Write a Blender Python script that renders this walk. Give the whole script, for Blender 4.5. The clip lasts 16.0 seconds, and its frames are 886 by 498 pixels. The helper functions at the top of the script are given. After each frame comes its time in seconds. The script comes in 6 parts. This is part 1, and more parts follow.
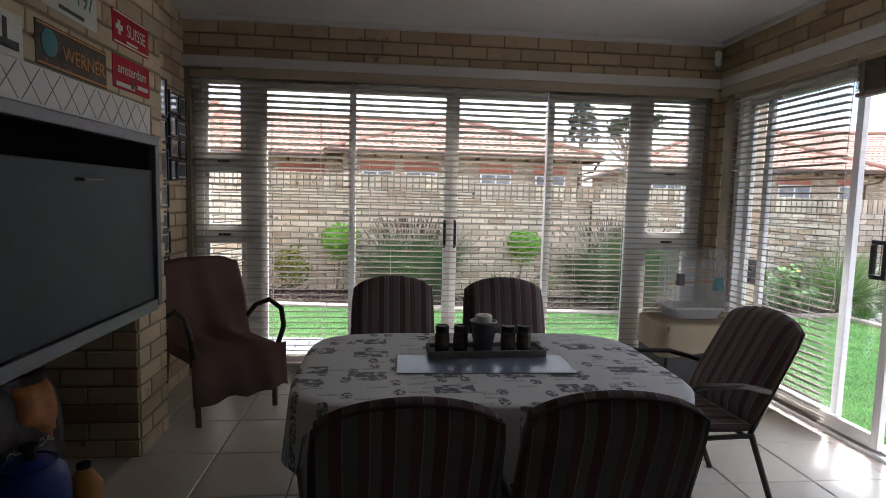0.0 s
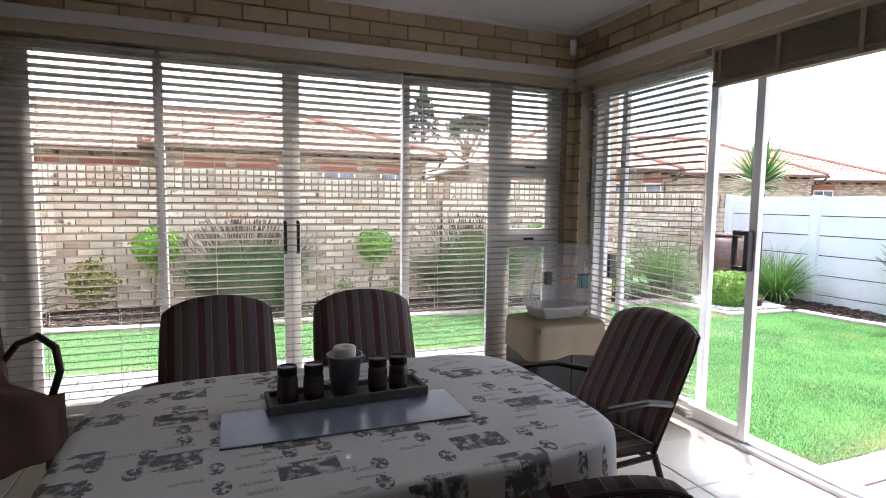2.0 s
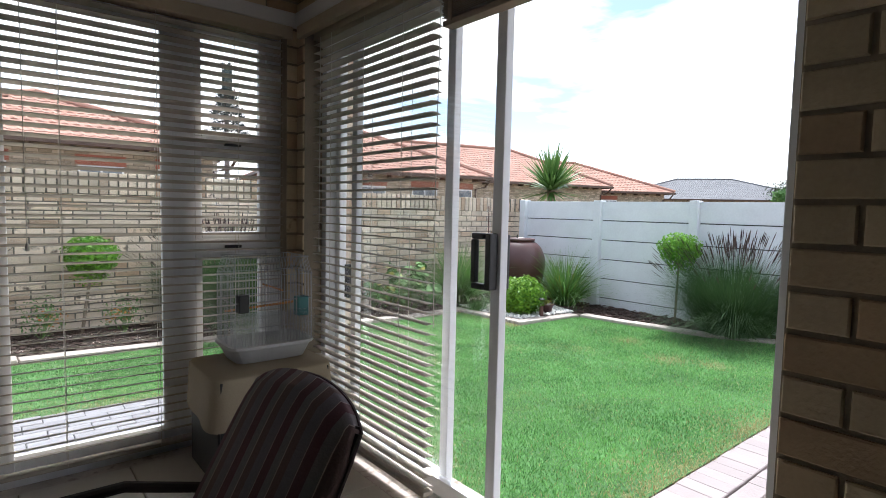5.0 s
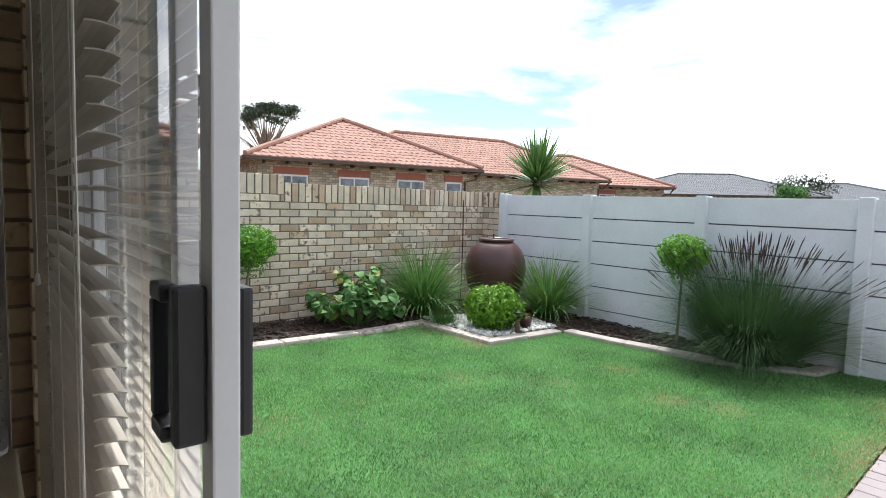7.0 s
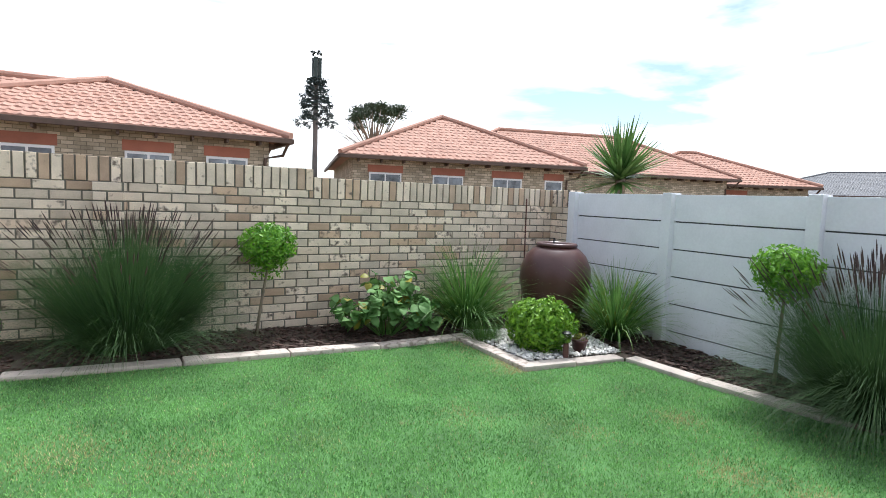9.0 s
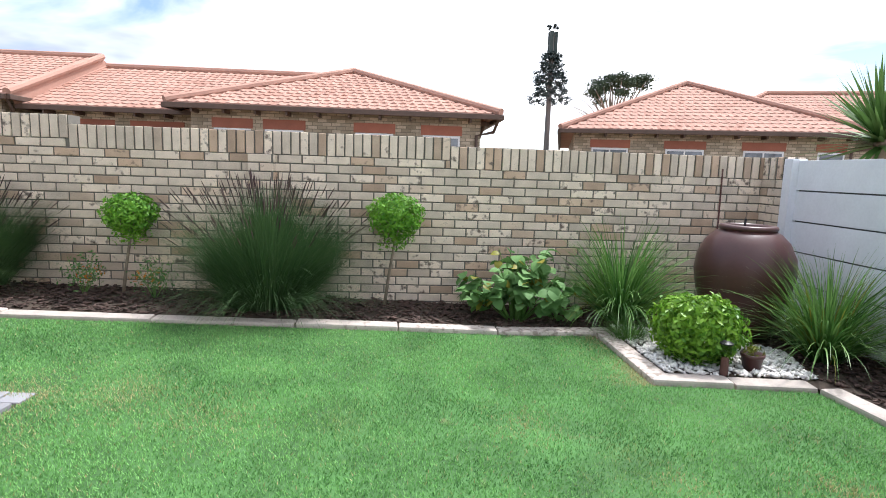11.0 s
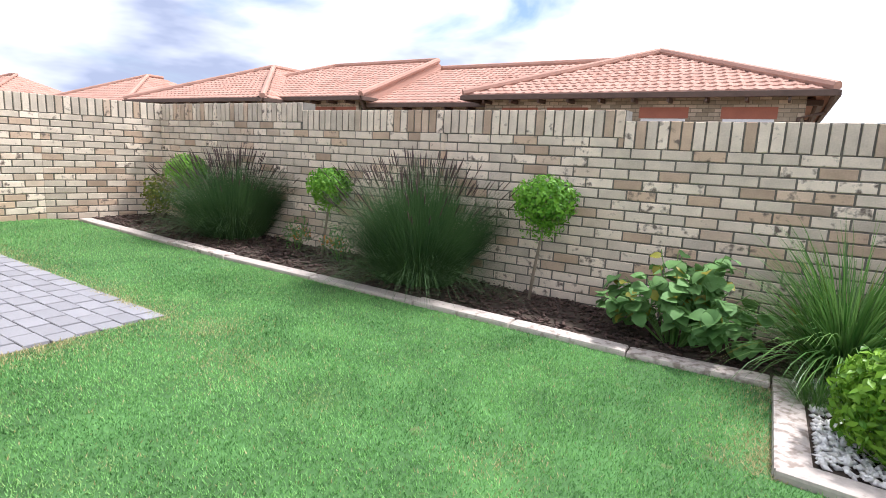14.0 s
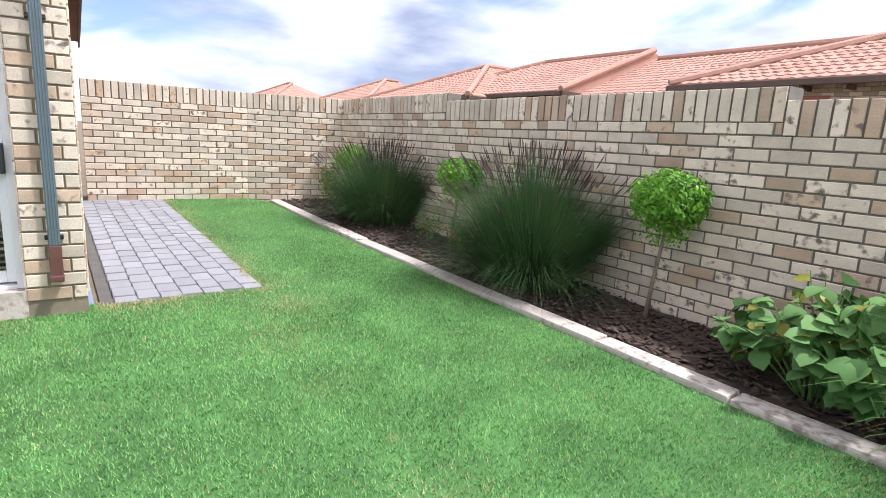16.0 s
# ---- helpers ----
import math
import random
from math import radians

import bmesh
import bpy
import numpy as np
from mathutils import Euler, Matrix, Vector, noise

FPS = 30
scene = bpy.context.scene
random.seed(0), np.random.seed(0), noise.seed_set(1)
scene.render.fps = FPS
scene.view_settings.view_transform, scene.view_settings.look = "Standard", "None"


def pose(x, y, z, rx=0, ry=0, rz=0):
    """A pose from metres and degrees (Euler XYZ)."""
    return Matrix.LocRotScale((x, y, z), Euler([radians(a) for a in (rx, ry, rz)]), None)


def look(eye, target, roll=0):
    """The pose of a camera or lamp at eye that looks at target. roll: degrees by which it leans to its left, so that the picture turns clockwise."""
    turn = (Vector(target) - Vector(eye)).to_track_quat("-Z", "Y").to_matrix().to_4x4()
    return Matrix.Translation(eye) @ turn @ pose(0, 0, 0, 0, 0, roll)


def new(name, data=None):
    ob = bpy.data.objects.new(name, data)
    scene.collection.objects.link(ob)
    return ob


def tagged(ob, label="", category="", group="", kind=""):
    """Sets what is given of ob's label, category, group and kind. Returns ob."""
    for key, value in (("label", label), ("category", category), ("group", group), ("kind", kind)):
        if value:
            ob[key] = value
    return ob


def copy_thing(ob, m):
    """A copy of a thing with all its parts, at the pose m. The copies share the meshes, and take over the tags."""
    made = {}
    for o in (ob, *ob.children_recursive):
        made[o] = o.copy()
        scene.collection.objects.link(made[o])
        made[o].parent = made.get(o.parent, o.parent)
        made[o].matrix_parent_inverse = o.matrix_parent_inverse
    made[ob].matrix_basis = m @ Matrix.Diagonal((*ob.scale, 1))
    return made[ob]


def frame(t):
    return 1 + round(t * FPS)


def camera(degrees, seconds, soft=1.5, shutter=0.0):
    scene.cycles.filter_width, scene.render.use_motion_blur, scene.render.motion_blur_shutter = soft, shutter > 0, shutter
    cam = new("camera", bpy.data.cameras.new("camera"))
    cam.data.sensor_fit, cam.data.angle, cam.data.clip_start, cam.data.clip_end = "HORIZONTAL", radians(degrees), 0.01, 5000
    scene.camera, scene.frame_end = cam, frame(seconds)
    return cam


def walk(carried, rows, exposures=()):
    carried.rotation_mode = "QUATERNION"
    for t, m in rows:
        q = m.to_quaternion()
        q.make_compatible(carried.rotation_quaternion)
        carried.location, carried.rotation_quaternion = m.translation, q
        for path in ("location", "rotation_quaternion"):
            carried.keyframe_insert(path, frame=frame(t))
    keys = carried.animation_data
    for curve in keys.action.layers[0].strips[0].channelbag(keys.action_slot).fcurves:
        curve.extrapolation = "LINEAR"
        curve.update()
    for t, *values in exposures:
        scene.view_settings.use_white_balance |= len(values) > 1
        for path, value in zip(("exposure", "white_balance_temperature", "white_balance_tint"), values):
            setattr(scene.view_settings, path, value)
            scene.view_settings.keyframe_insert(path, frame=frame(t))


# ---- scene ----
cam = camera(77.8, 16.0, soft=0.9)
PATH = [
    (0, (0.730, 1.460, 1.496), (0.997, 3.433, 1.311), 1.4),
    (0.5, (0.759, 1.626, 1.493), (1.120, 3.584, 1.308), 1.4),
    (1, (0.768, 1.762, 1.498), (1.274, 3.688, 1.314), 1.2),
    (1.5, (0.770, 1.865, 1.507), (1.441, 3.740, 1.323), 1.0),
    (2, (0.802, 1.975, 1.473), (1.608, 3.798, 1.296), 0.7),
    (2.5, (0.877, 2.116, 1.449), (1.806, 3.878, 1.277), 0.7),
    (3, (0.996, 2.223, 1.427), (2.056, 3.911, 1.265), 0.6),
    (3.5, (1.148, 2.341, 1.392), (2.331, 3.949, 1.250), 1.1),
    (3.7, (1.213, 2.368, 1.381), (2.435, 3.946, 1.249), 1.0),
    (5.8, (2.325, 2.688, 1.435), (3.659, 4.172, 1.284), 1.4),
    (6, (2.427, 2.745, 1.436), (3.761, 4.227, 1.285), 1.4),
    (6.5, (2.709, 2.895, 1.472), (4.033, 4.385, 1.308), 1.7),
    (7, (3.024, 3.12, 1.447), (4.349, 4.609, 1.281), 1.7),
    (7.5, (3.285, 3.196, 1.44), (4.594, 4.700, 1.28), 2.0),
    (8, (3.568, 3.226, 1.45), (4.825, 4.772, 1.285), 1.9),
    (8.5, (3.84, 3.251, 1.492), (5.017, 4.859, 1.315), 1.9),
    (9, (4.178, 3.272, 1.454), (5.157, 5.007, 1.273), 2.2),
    (9.5, (4.491, 3.313, 1.434), (5.256, 5.15, 1.231), 2.4),
    (9.7, (4.595, 3.311, 1.431), (5.272, 5.181, 1.212), 2.5),
    (11.8, (5.941, 3.726, 1.361), (5.698, 5.689, 1.064), 1.7),
    (12, (6.045, 3.799, 1.358), (5.707, 5.747, 1.057), 1.8),
    (12.5, (6.297, 3.885, 1.367), (5.766, 5.788, 1.056), 2.0),
    (13, (6.537, 3.996, 1.344), (5.818, 5.834, 1.024), 2.3),
    (13.5, (6.765, 4.142, 1.324), (5.9, 5.913, 0.987), 2.4),
    (14, (6.971, 4.323, 1.317), (5.95, 6.007, 0.968), 2.6),
    (14.5, (7.154, 4.543, 1.275), (5.986, 6.125, 0.912), 2.7),
    (15, (7.289, 4.742, 1.291), (5.965, 6.193, 0.916), 2.8),
    (15.5, (7.416, 4.967, 1.289), (5.944, 6.266, 0.905), 3.1),
    (16, (7.478, 5.218, 1.274), (5.888, 6.366, 0.884), 3.1),
]
walk(cam, [(t, look(eye, target, roll)) for t, eye, target, roll in PATH],
     [(0.0, 1.52, 5950, 12), (1.0, 1.90, 5950, 13), (2.2, 1.95, 5950, 14), (3.0, 1.78, 5950, 14), (3.7, 1.45, 5950, 12), (5.8, 0.72, 6050, 8), (7.5, 0.58, 6120, 7), (9.7, 0.66, 6100, 9), (12.0, 0.78, 6120, 12), (16.0, 0.70, 6120, 14)])

# ---- world, sun, exposure ----
world = bpy.data.worlds.new("sky")
scene.world = world
world.use_nodes = True
wn, wl = world.node_tree.nodes, world.node_tree.links
sky = wn.new("ShaderNodeTexSky")
sky.sky_type, sky.sun_disc = "NISHITA", False
sky.sun_elevation, sky.sun_rotation = radians(60), radians(45)
bg = wn["Background"]
bg.inputs[1].default_value = 0.11
tc = wn.new("ShaderNodeTexCoord")
mp = wn.new("ShaderNodeMapping")
mp.inputs[3].default_value = (1.0, 1.0, 3.2)
cl = wn.new("ShaderNodeTexNoise")
cl.inputs["Scale"].default_value, cl.inputs["Detail"].default_value = 1.9, 7.0
cl.inputs["Roughness"].default_value, cl.inputs["Distortion"].default_value = 0.52, 0.4
rp = wn.new("ShaderNodeValToRGB")
rp.color_ramp.elements[0].position, rp.color_ramp.elements[1].position = 0.40, 0.52
mx = wn.new("ShaderNodeMix")
mx.data_type = "RGBA"
c2 = wn.new("ShaderNodeTexNoise")
c2.inputs["Scale"].default_value, c2.inputs["Detail"].default_value = 2.6, 5.0
r2 = wn.new("ShaderNodeValToRGB")
r2.color_ramp.elements[0].position, r2.color_ramp.elements[1].position = 0.20, 0.58
r2.color_ramp.elements[0].color, r2.color_ramp.elements[1].color = (3.0, 3.4, 4.5, 1), (12.5, 12.5, 12.6, 1)
wl.new(tc.outputs["Generated"], mp.inputs[0])
wl.new(mp.outputs[0], cl.inputs["Vector"])
wl.new(mp.outputs[0], c2.inputs["Vector"])
sxyz = wn.new("ShaderNodeSeparateXYZ")
wl.new(tc.outputs["Generated"], sxyz.inputs[0])
for nz, ramp, k in ((cl, rp, 0.02), (c2, r2, 0.24)):
    side = wn.new("ShaderNodeMath")
    side.operation, side.inputs[1].default_value = "MULTIPLY_ADD", k
    wl.new(sxyz.outputs[0], side.inputs[0])
    wl.new(nz.outputs[0], side.inputs[2])
    wl.new(side.outputs[0], ramp.inputs[0])
wl.new(rp.outputs[0], mx.inputs["Factor"])
wl.new(sky.outputs[0], mx.inputs["A"])
wl.new(r2.outputs[0], mx.inputs["B"])
wl.new(mx.outputs["Result"], bg.inputs[0])
sun = new("sun", bpy.data.lights.new("sun", "SUN"))
sun.data.energy, sun.data.angle, sun.data.color = 3.4, radians(4), (1.0, 0.975, 0.94)
sun.matrix_world = look((3.8, 3.8, 9.5), (0, 0, 0))

# ---- materials ----
def mat(name, col, rough=0.7, metal=0.0, var=0.15, scale=6.0, fine=70.0, bump=0.15, tint=0.0, spots=None, spec=0.5, alt=None):
    """Base colour with wear at two scales; tint: spread from piece to piece; spots: (colour, share); alt: (colour, share) for odd pieces."""
    m = bpy.data.materials.new(name)
    m.use_nodes = True
    n, l = m.node_tree.nodes, m.node_tree.links
    b = n["Principled BSDF"]
    b.inputs["Roughness"].default_value, b.inputs["Metallic"].default_value = rough, metal
    b.inputs["Specular IOR Level"].default_value = spec
    geo = n.new("ShaderNodeNewGeometry")
    info = n.new("ShaderNodeObjectInfo")
    add = n.new("ShaderNodeMath")
    l.new(geo.outputs["Random Per Island"], add.inputs[0])
    l.new(info.outputs["Random"], add.inputs[1])
    fr = n.new("ShaderNodeMath")
    fr.operation = "FRACT"
    l.new(add.outputs[0], fr.inputs[0])
    big = n.new("ShaderNodeTexNoise")
    big.inputs["Scale"].default_value, big.inputs["Detail"].default_value = scale, 6
    small = n.new("ShaderNodeTexNoise")
    small.inputs["Scale"].default_value, small.inputs["Detail"].default_value = fine, 4
    for t in (big, small):
        l.new(geo.outputs["Position"], t.inputs["Vector"])
    s = n.new("ShaderNodeMath")
    s.operation = "MULTIPLY_ADD"
    l.new(small.outputs[0], s.inputs[0])
    s.inputs[1].default_value = 0.5
    l.new(big.outputs[0], s.inputs[2])
    last = s
    if tint:
        t2 = n.new("ShaderNodeMath")
        t2.operation = "MULTIPLY_ADD"
        l.new(fr.outputs[0], t2.inputs[0])
        t2.inputs[1].default_value = tint
        l.new(s.outputs[0], t2.inputs[2])
        last = t2
    mr = n.new("ShaderNodeMapRange")
    mr.inputs["From Min"].default_value, mr.inputs["From Max"].default_value = 0.45, 1.05 + tint
    mr.inputs["To Min"].default_value, mr.inputs["To Max"].default_value = 1 - var, 1 + var
    l.new(last.outputs[0], mr.inputs[0])
    mul = n.new("ShaderNodeVectorMath")
    mul.operation = "SCALE"
    mul.inputs[0].default_value = col[:3]
    l.new(mr.outputs[0], mul.inputs["Scale"])
    out = mul.outputs[0]
    if alt:
        odd = n.new("ShaderNodeMapRange")
        odd.inputs["From Min"].default_value, odd.inputs["From Max"].default_value = 1 - alt[1] * 1.4, 1 - alt[1] * 0.6
        odd.inputs["To Max"].default_value = 0.85
        sh = n.new("ShaderNodeMath")
        sh.operation = "MULTIPLY_ADD"
        sh.inputs[1].default_value = 7.31
        l.new(fr.outputs[0], sh.inputs[0])
        sh.inputs[2].default_value = 0.17
        sf = n.new("ShaderNodeMath")
        sf.operation = "FRACT"
        l.new(sh.outputs[0], sf.inputs[0])
        l.new(sf.outputs[0], odd.inputs[0])
        am = n.new("ShaderNodeVectorMath")
        am.operation = "SCALE"
        am.inputs[0].default_value = alt[0]
        l.new(mr.outputs[0], am.inputs["Scale"])
        ak = n.new("ShaderNodeMix")
        ak.data_type = "RGBA"
        l.new(odd.outputs[0], ak.inputs["Factor"])
        l.new(out, ak.inputs["A"])
        l.new(am.outputs[0], ak.inputs["B"])
        out = ak.outputs["Result"]
    if spots:
        sp = n.new("ShaderNodeTexNoise")
        sp.inputs["Scale"].default_value, sp.inputs["Detail"].default_value = scale * 3, 5
        l.new(geo.outputs["Position"], sp.inputs["Vector"])
        a = n.new("ShaderNodeMath")
        a.operation = "MULTIPLY_ADD"
        l.new(fr.outputs[0], a.inputs[0])
        a.inputs[1].default_value = 0.35
        l.new(sp.outputs[0], a.inputs[2])
        r = n.new("ShaderNodeMapRange")
        r.inputs["From Min"].default_value, r.inputs["From Max"].default_value = 0.99 - spots[1], 1.14 - spots[1]
        l.new(a.outputs[0], r.inputs[0])
        k = n.new("ShaderNodeMix")
        k.data_type = "RGBA"
        k.inputs["B"].default_value = (*spots[0], 1)
        l.new(r.outputs[0], k.inputs["Factor"])
        l.new(out, k.inputs["A"])
        out = k.outputs["Result"]
    l.new(out, b.inputs["Base Color"])
    if bump:
        bp = n.new("ShaderNodeBump")
        bp.inputs["Strength"].default_value, bp.inputs["Distance"].default_value = bump, 0.01
        l.new(last.outputs[0] if not tint else s.outputs[0], bp.inputs["Height"])
        l.new(bp.outputs[0], b.inputs["Normal"])
    return m


def glass(name, col=(1, 1, 1), rough=0.0, ior=1.45):
    m = bpy.data.materials.new(name)
    m.use_nodes = True
    b = m.node_tree.nodes["Principled BSDF"]
    b.inputs["Base Color"].default_value, b.inputs["Roughness"].default_value = (*col, 1), rough
    b.inputs["Transmission Weight"].default_value, b.inputs["IOR"].default_value = 1.0, ior
    return m


BRICK = mat("cream_face_brick", (0.64, 0.535, 0.425), 0.85, var=0.40, scale=6, fine=90, bump=0.5, tint=0.7, spots=((0.17, 0.13, 0.105), 0.145), alt=((0.45, 0.31, 0.21), 0.2))
BRICK_IN = mat("tan_face_brick", (0.46, 0.355, 0.225), 0.85, var=0.3, scale=5, fine=90, bump=0.45, tint=0.6, spots=((0.2, 0.13, 0.07), 0.06), alt=((0.36, 0.24, 0.14), 0.15))
MORTAR = mat("cement_mortar", (0.17, 0.155, 0.13), 0.95, var=0.2, scale=9, fine=160, bump=0.4)
MORTAR_IN = mat("pale_mortar", (0.235, 0.19, 0.135), 0.95, var=0.2, scale=9, fine=160, bump=0.4)
PRECAST = mat("painted_precast_concrete", (0.74, 0.755, 0.785), 0.85, var=0.11, scale=2.2, fine=45, bump=0.25, tint=0.15)
CONCRETE = mat("kerb_concrete", (0.47, 0.405, 0.36), 0.9, var=0.34, scale=7, fine=60, bump=0.45, tint=0.4, spots=((0.27, 0.215, 0.18), 0.2))
PAVER = mat("grey_paver", (0.265, 0.258, 0.272), 0.85, var=0.2, scale=3, fine=80, bump=0.35, tint=0.6)
PAVER_W = mat("pinkish_paver", (0.33, 0.28, 0.275), 0.85, var=0.18, scale=3, fine=80, bump=0.35, tint=0.6)
GAPDARK = mat("joint_shade", (0.10, 0.10, 0.105), 0.95, var=0.2)
SAND = mat("joint_sand", (0.11, 0.10, 0.09), 0.95, var=0.2, scale=10, fine=120)
TERRA = mat("terracotta_roof_tile", (0.42, 0.245, 0.19), 0.85, var=0.2, scale=1.2, fine=14, bump=0.2, tint=0.2, alt=((0.37, 0.20, 0.15), 0.2), spec=0.2)
GREYROOF = mat("grey_roof_tile", (0.16, 0.16, 0.17), 0.75, var=0.2, scale=1.0, fine=14, tint=0.4)
REDBRICK = mat("red_soldier_brick", (0.35, 0.13, 0.085), 0.85, var=0.25, scale=3, fine=30, tint=0.4)
DARKWOOD = mat("dark_fascia", (0.09, 0.055, 0.04), 0.6, var=0.2)
WHITE = mat("white_powder_coat", (0.74, 0.74, 0.75), 0.4, var=0.05, scale=3, bump=0.03)
PAINT = mat("white_wall_paint", (0.60, 0.57, 0.54), 0.85, var=0.05, scale=2, fine=50, bump=0.08)
CEIL = mat("ceiling_paint", (0.66, 0.65, 0.645), 0.9, var=0.04, scale=1.5, fine=40, bump=0.05)
BOUNCE_PAINT = mat("bounce_wall_paint", (0.8, 0.79, 0.77), 0.85, var=0.04, scale=2, fine=50, bump=0.06)
BEIGE = mat("beige_pelmet", (0.42, 0.34, 0.24), 0.7, var=0.1, scale=4, fine=50)
SLAT = mat("cream_blind_slat", (0.45, 0.395, 0.325), 0.55, var=0.08, scale=6, fine=90, bump=0.05)
CORD = mat("blind_cord", (0.6, 0.56, 0.5), 0.9, var=0.1)
BLACK = mat("black_plastic", (0.02, 0.02, 0.022), 0.45, var=0.2, bump=0.05)
STEEL = mat("dark_green_grey_steel", (0.028, 0.034, 0.034), 0.6, var=0.25, scale=2, fine=40, bump=0.05, spec=0.2)
STEELFRAME = mat("grey_steel_trim", (0.10, 0.10, 0.11), 0.4, 0.3, var=0.15)
TILE = mat("cream_floor_tile", (0.62, 0.575, 0.51), 0.25, var=0.08, scale=1.8, fine=30, bump=0.02, tint=0.2)
GROUT = mat("tile_grout", (0.2, 0.17, 0.14), 0.9, var=0.15)
LAWN = mat("turf", (0.06, 0.15, 0.04), 0.95, var=0.5, scale=2.5, fine=40, bump=0.4, spots=((0.15, 0.15, 0.06), 0.04))
EARTH = mat("dry_earth", (0.17, 0.13, 0.085), 0.95, var=0.3, scale=3, fine=40, bump=0.4)
SOIL = mat("bed_soil", (0.06, 0.042, 0.03), 0.95, var=0.3, scale=8, fine=60, bump=0.5)
URN = mat("glazed_brown_urn", (0.075, 0.03, 0.028), 0.38, var=0.2, scale=3, fine=40, bump=0.05)
GLASS = glass("window_glass")


def far_brick():
    """Distant cream brickwork: courses drawn by the material."""
    m = mat("far_cream_brick_courses", (0.47, 0.40, 0.31), 0.9, var=0.3, scale=1.5, fine=22, bump=0.2)
    n, l = m.node_tree.nodes, m.node_tree.links
    b = n["Principled BSDF"]
    src = b.inputs["Base Color"].links[0].from_socket
    tcn = n.new("ShaderNodeTexCoord")
    sp = n.new("ShaderNodeSeparateXYZ")
    l.new(tcn.outputs["Object"], sp.inputs[0])
    ad = n.new("ShaderNodeMath")
    l.new(sp.outputs[0], ad.inputs[0])
    l.new(sp.outputs[1], ad.inputs[1])
    cb = n.new("ShaderNodeCombineXYZ")
    l.new(ad.outputs[0], cb.inputs[0])
    l.new(sp.outputs[2], cb.inputs[1])
    br = n.new("ShaderNodeTexBrick")
    br.inputs["Scale"].default_value = 1.0
    br.inputs["Brick Width"].default_value, br.inputs["Row Height"].default_value, br.inputs["Mortar Size"].default_value = 0.235, 0.086, 0.008
    br.inputs["Color1"].default_value, br.inputs["Color2"].default_value, br.inputs["Mortar"].default_value = (1.25, 1.22, 1.2, 1), (0.62, 0.6, 0.56, 1), (0.45, 0.44, 0.42, 1)
    l.new(cb.outputs[0], br.inputs["Vector"])
    mx_ = n.new("ShaderNodeVectorMath")
    mx_.operation = "MULTIPLY"
    l.new(src, mx_.inputs[0])
    l.new(br.outputs["Color"], mx_.inputs[1])
    l.new(mx_.outputs[0], b.inputs["Base Color"])
    return m


FARBRICK = far_brick()


# ---- helpers ----
def part(name, bm, material, parent=None, label="", smooth=False):
    me = bpy.data.meshes.new(name)
    if hasattr(bm, "to_mesh"):
        bm.to_mesh(me)
        bm.free()
    else:
        me.from_pydata(bm[0], [], bm[1])
    if smooth:
        me.polygons.foreach_set("use_smooth", [True] * len(me.polygons))
    me.materials.append(material)
    ob = new(name, me)
    if parent:
        ob.parent = parent
    if label:
        ob["label"] = label
    return ob


def thing(name, m, label, category, group="", kind=""):
    ob = new(name)
    ob.matrix_world = m
    ob.empty_display_size = 0.1
    return tagged(ob, label, category, group, kind)


def box(x0, y0, z0, x1, y1, z1, bevel=0.0, bm=None):
    own = bmesh.new()
    bmesh.ops.create_cube(own, size=1)
    bmesh.ops.scale(own, vec=(x1 - x0, y1 - y0, z1 - z0), verts=own.verts)
    bmesh.ops.translate(own, vec=((x0 + x1) / 2, (y0 + y1) / 2, (z0 + z1) / 2), verts=own.verts)
    if bevel:
        bmesh.ops.bevel(own, geom=own.edges[:], offset=bevel, segments=2, affect="EDGES", profile=0.6)
    if bm is None:
        return own
    me = bpy.data.meshes.new("join")
    own.to_mesh(me)
    own.free()
    bm.from_mesh(me)
    bpy.data.meshes.remove(me)
    return bm


def tube(points, r, sides=8, r_end=None, cap=True):
    """A round bar along points, as (verts, faces)."""
    pts = [Vector(p) for p in points]
    vs, fs = [], []
    for i, p in enumerate(pts):
        d = (pts[min(i + 1, len(pts) - 1)] - pts[max(i - 1, 0)]).normalized()
        a = d.orthogonal().normalized() if i == 0 else (a - d * a.dot(d)).normalized()
        b = d.cross(a)
        rr = r if r_end is None else r + (r_end - r) * i / (len(pts) - 1)
        for k in range(sides):
            an = 2 * math.pi * k / sides
            vs.append(tuple(p + (a * math.cos(an) + b * math.sin(an)) * rr))
    for i in range(len(pts) - 1):
        for k in range(sides):
            k2 = (k + 1) % sides
            fs.append((i * sides + k, i * sides + k2, (i + 1) * sides + k2, (i + 1) * sides + k))
    if cap:
        fs.append(tuple(range(sides))[::-1])
        fs.append(tuple(range((len(pts) - 1) * sides, len(pts) * sides)))
    return vs, fs


def merge(*geos):
    vs, fs = [], []
    for v, f in geos:
        o = len(vs)
        vs += v
        fs += [tuple(i + o for i in q) for q in f]
    return vs, fs


def lathe(profile, sides=32):
    """Profile (radius, z) from bottom to top, turned about z."""
    vs, fs = [], []
    for r, z in profile:
        for k in range(sides):
            a = 2 * math.pi * k / sides
            vs.append((r * math.cos(a), r * math.sin(a), z))
    for i in range(len(profile) - 1):
        for k in range(sides):
            k2 = (k + 1) % sides
            fs.append((i * sides + k, i * sides + k2, (i + 1) * sides + k2, (i + 1) * sides + k))
    fs.append(tuple(range(sides))[::-1])
    fs.append(tuple(range((len(profile) - 1) * sides, len(profile) * sides)))
    return vs, fs


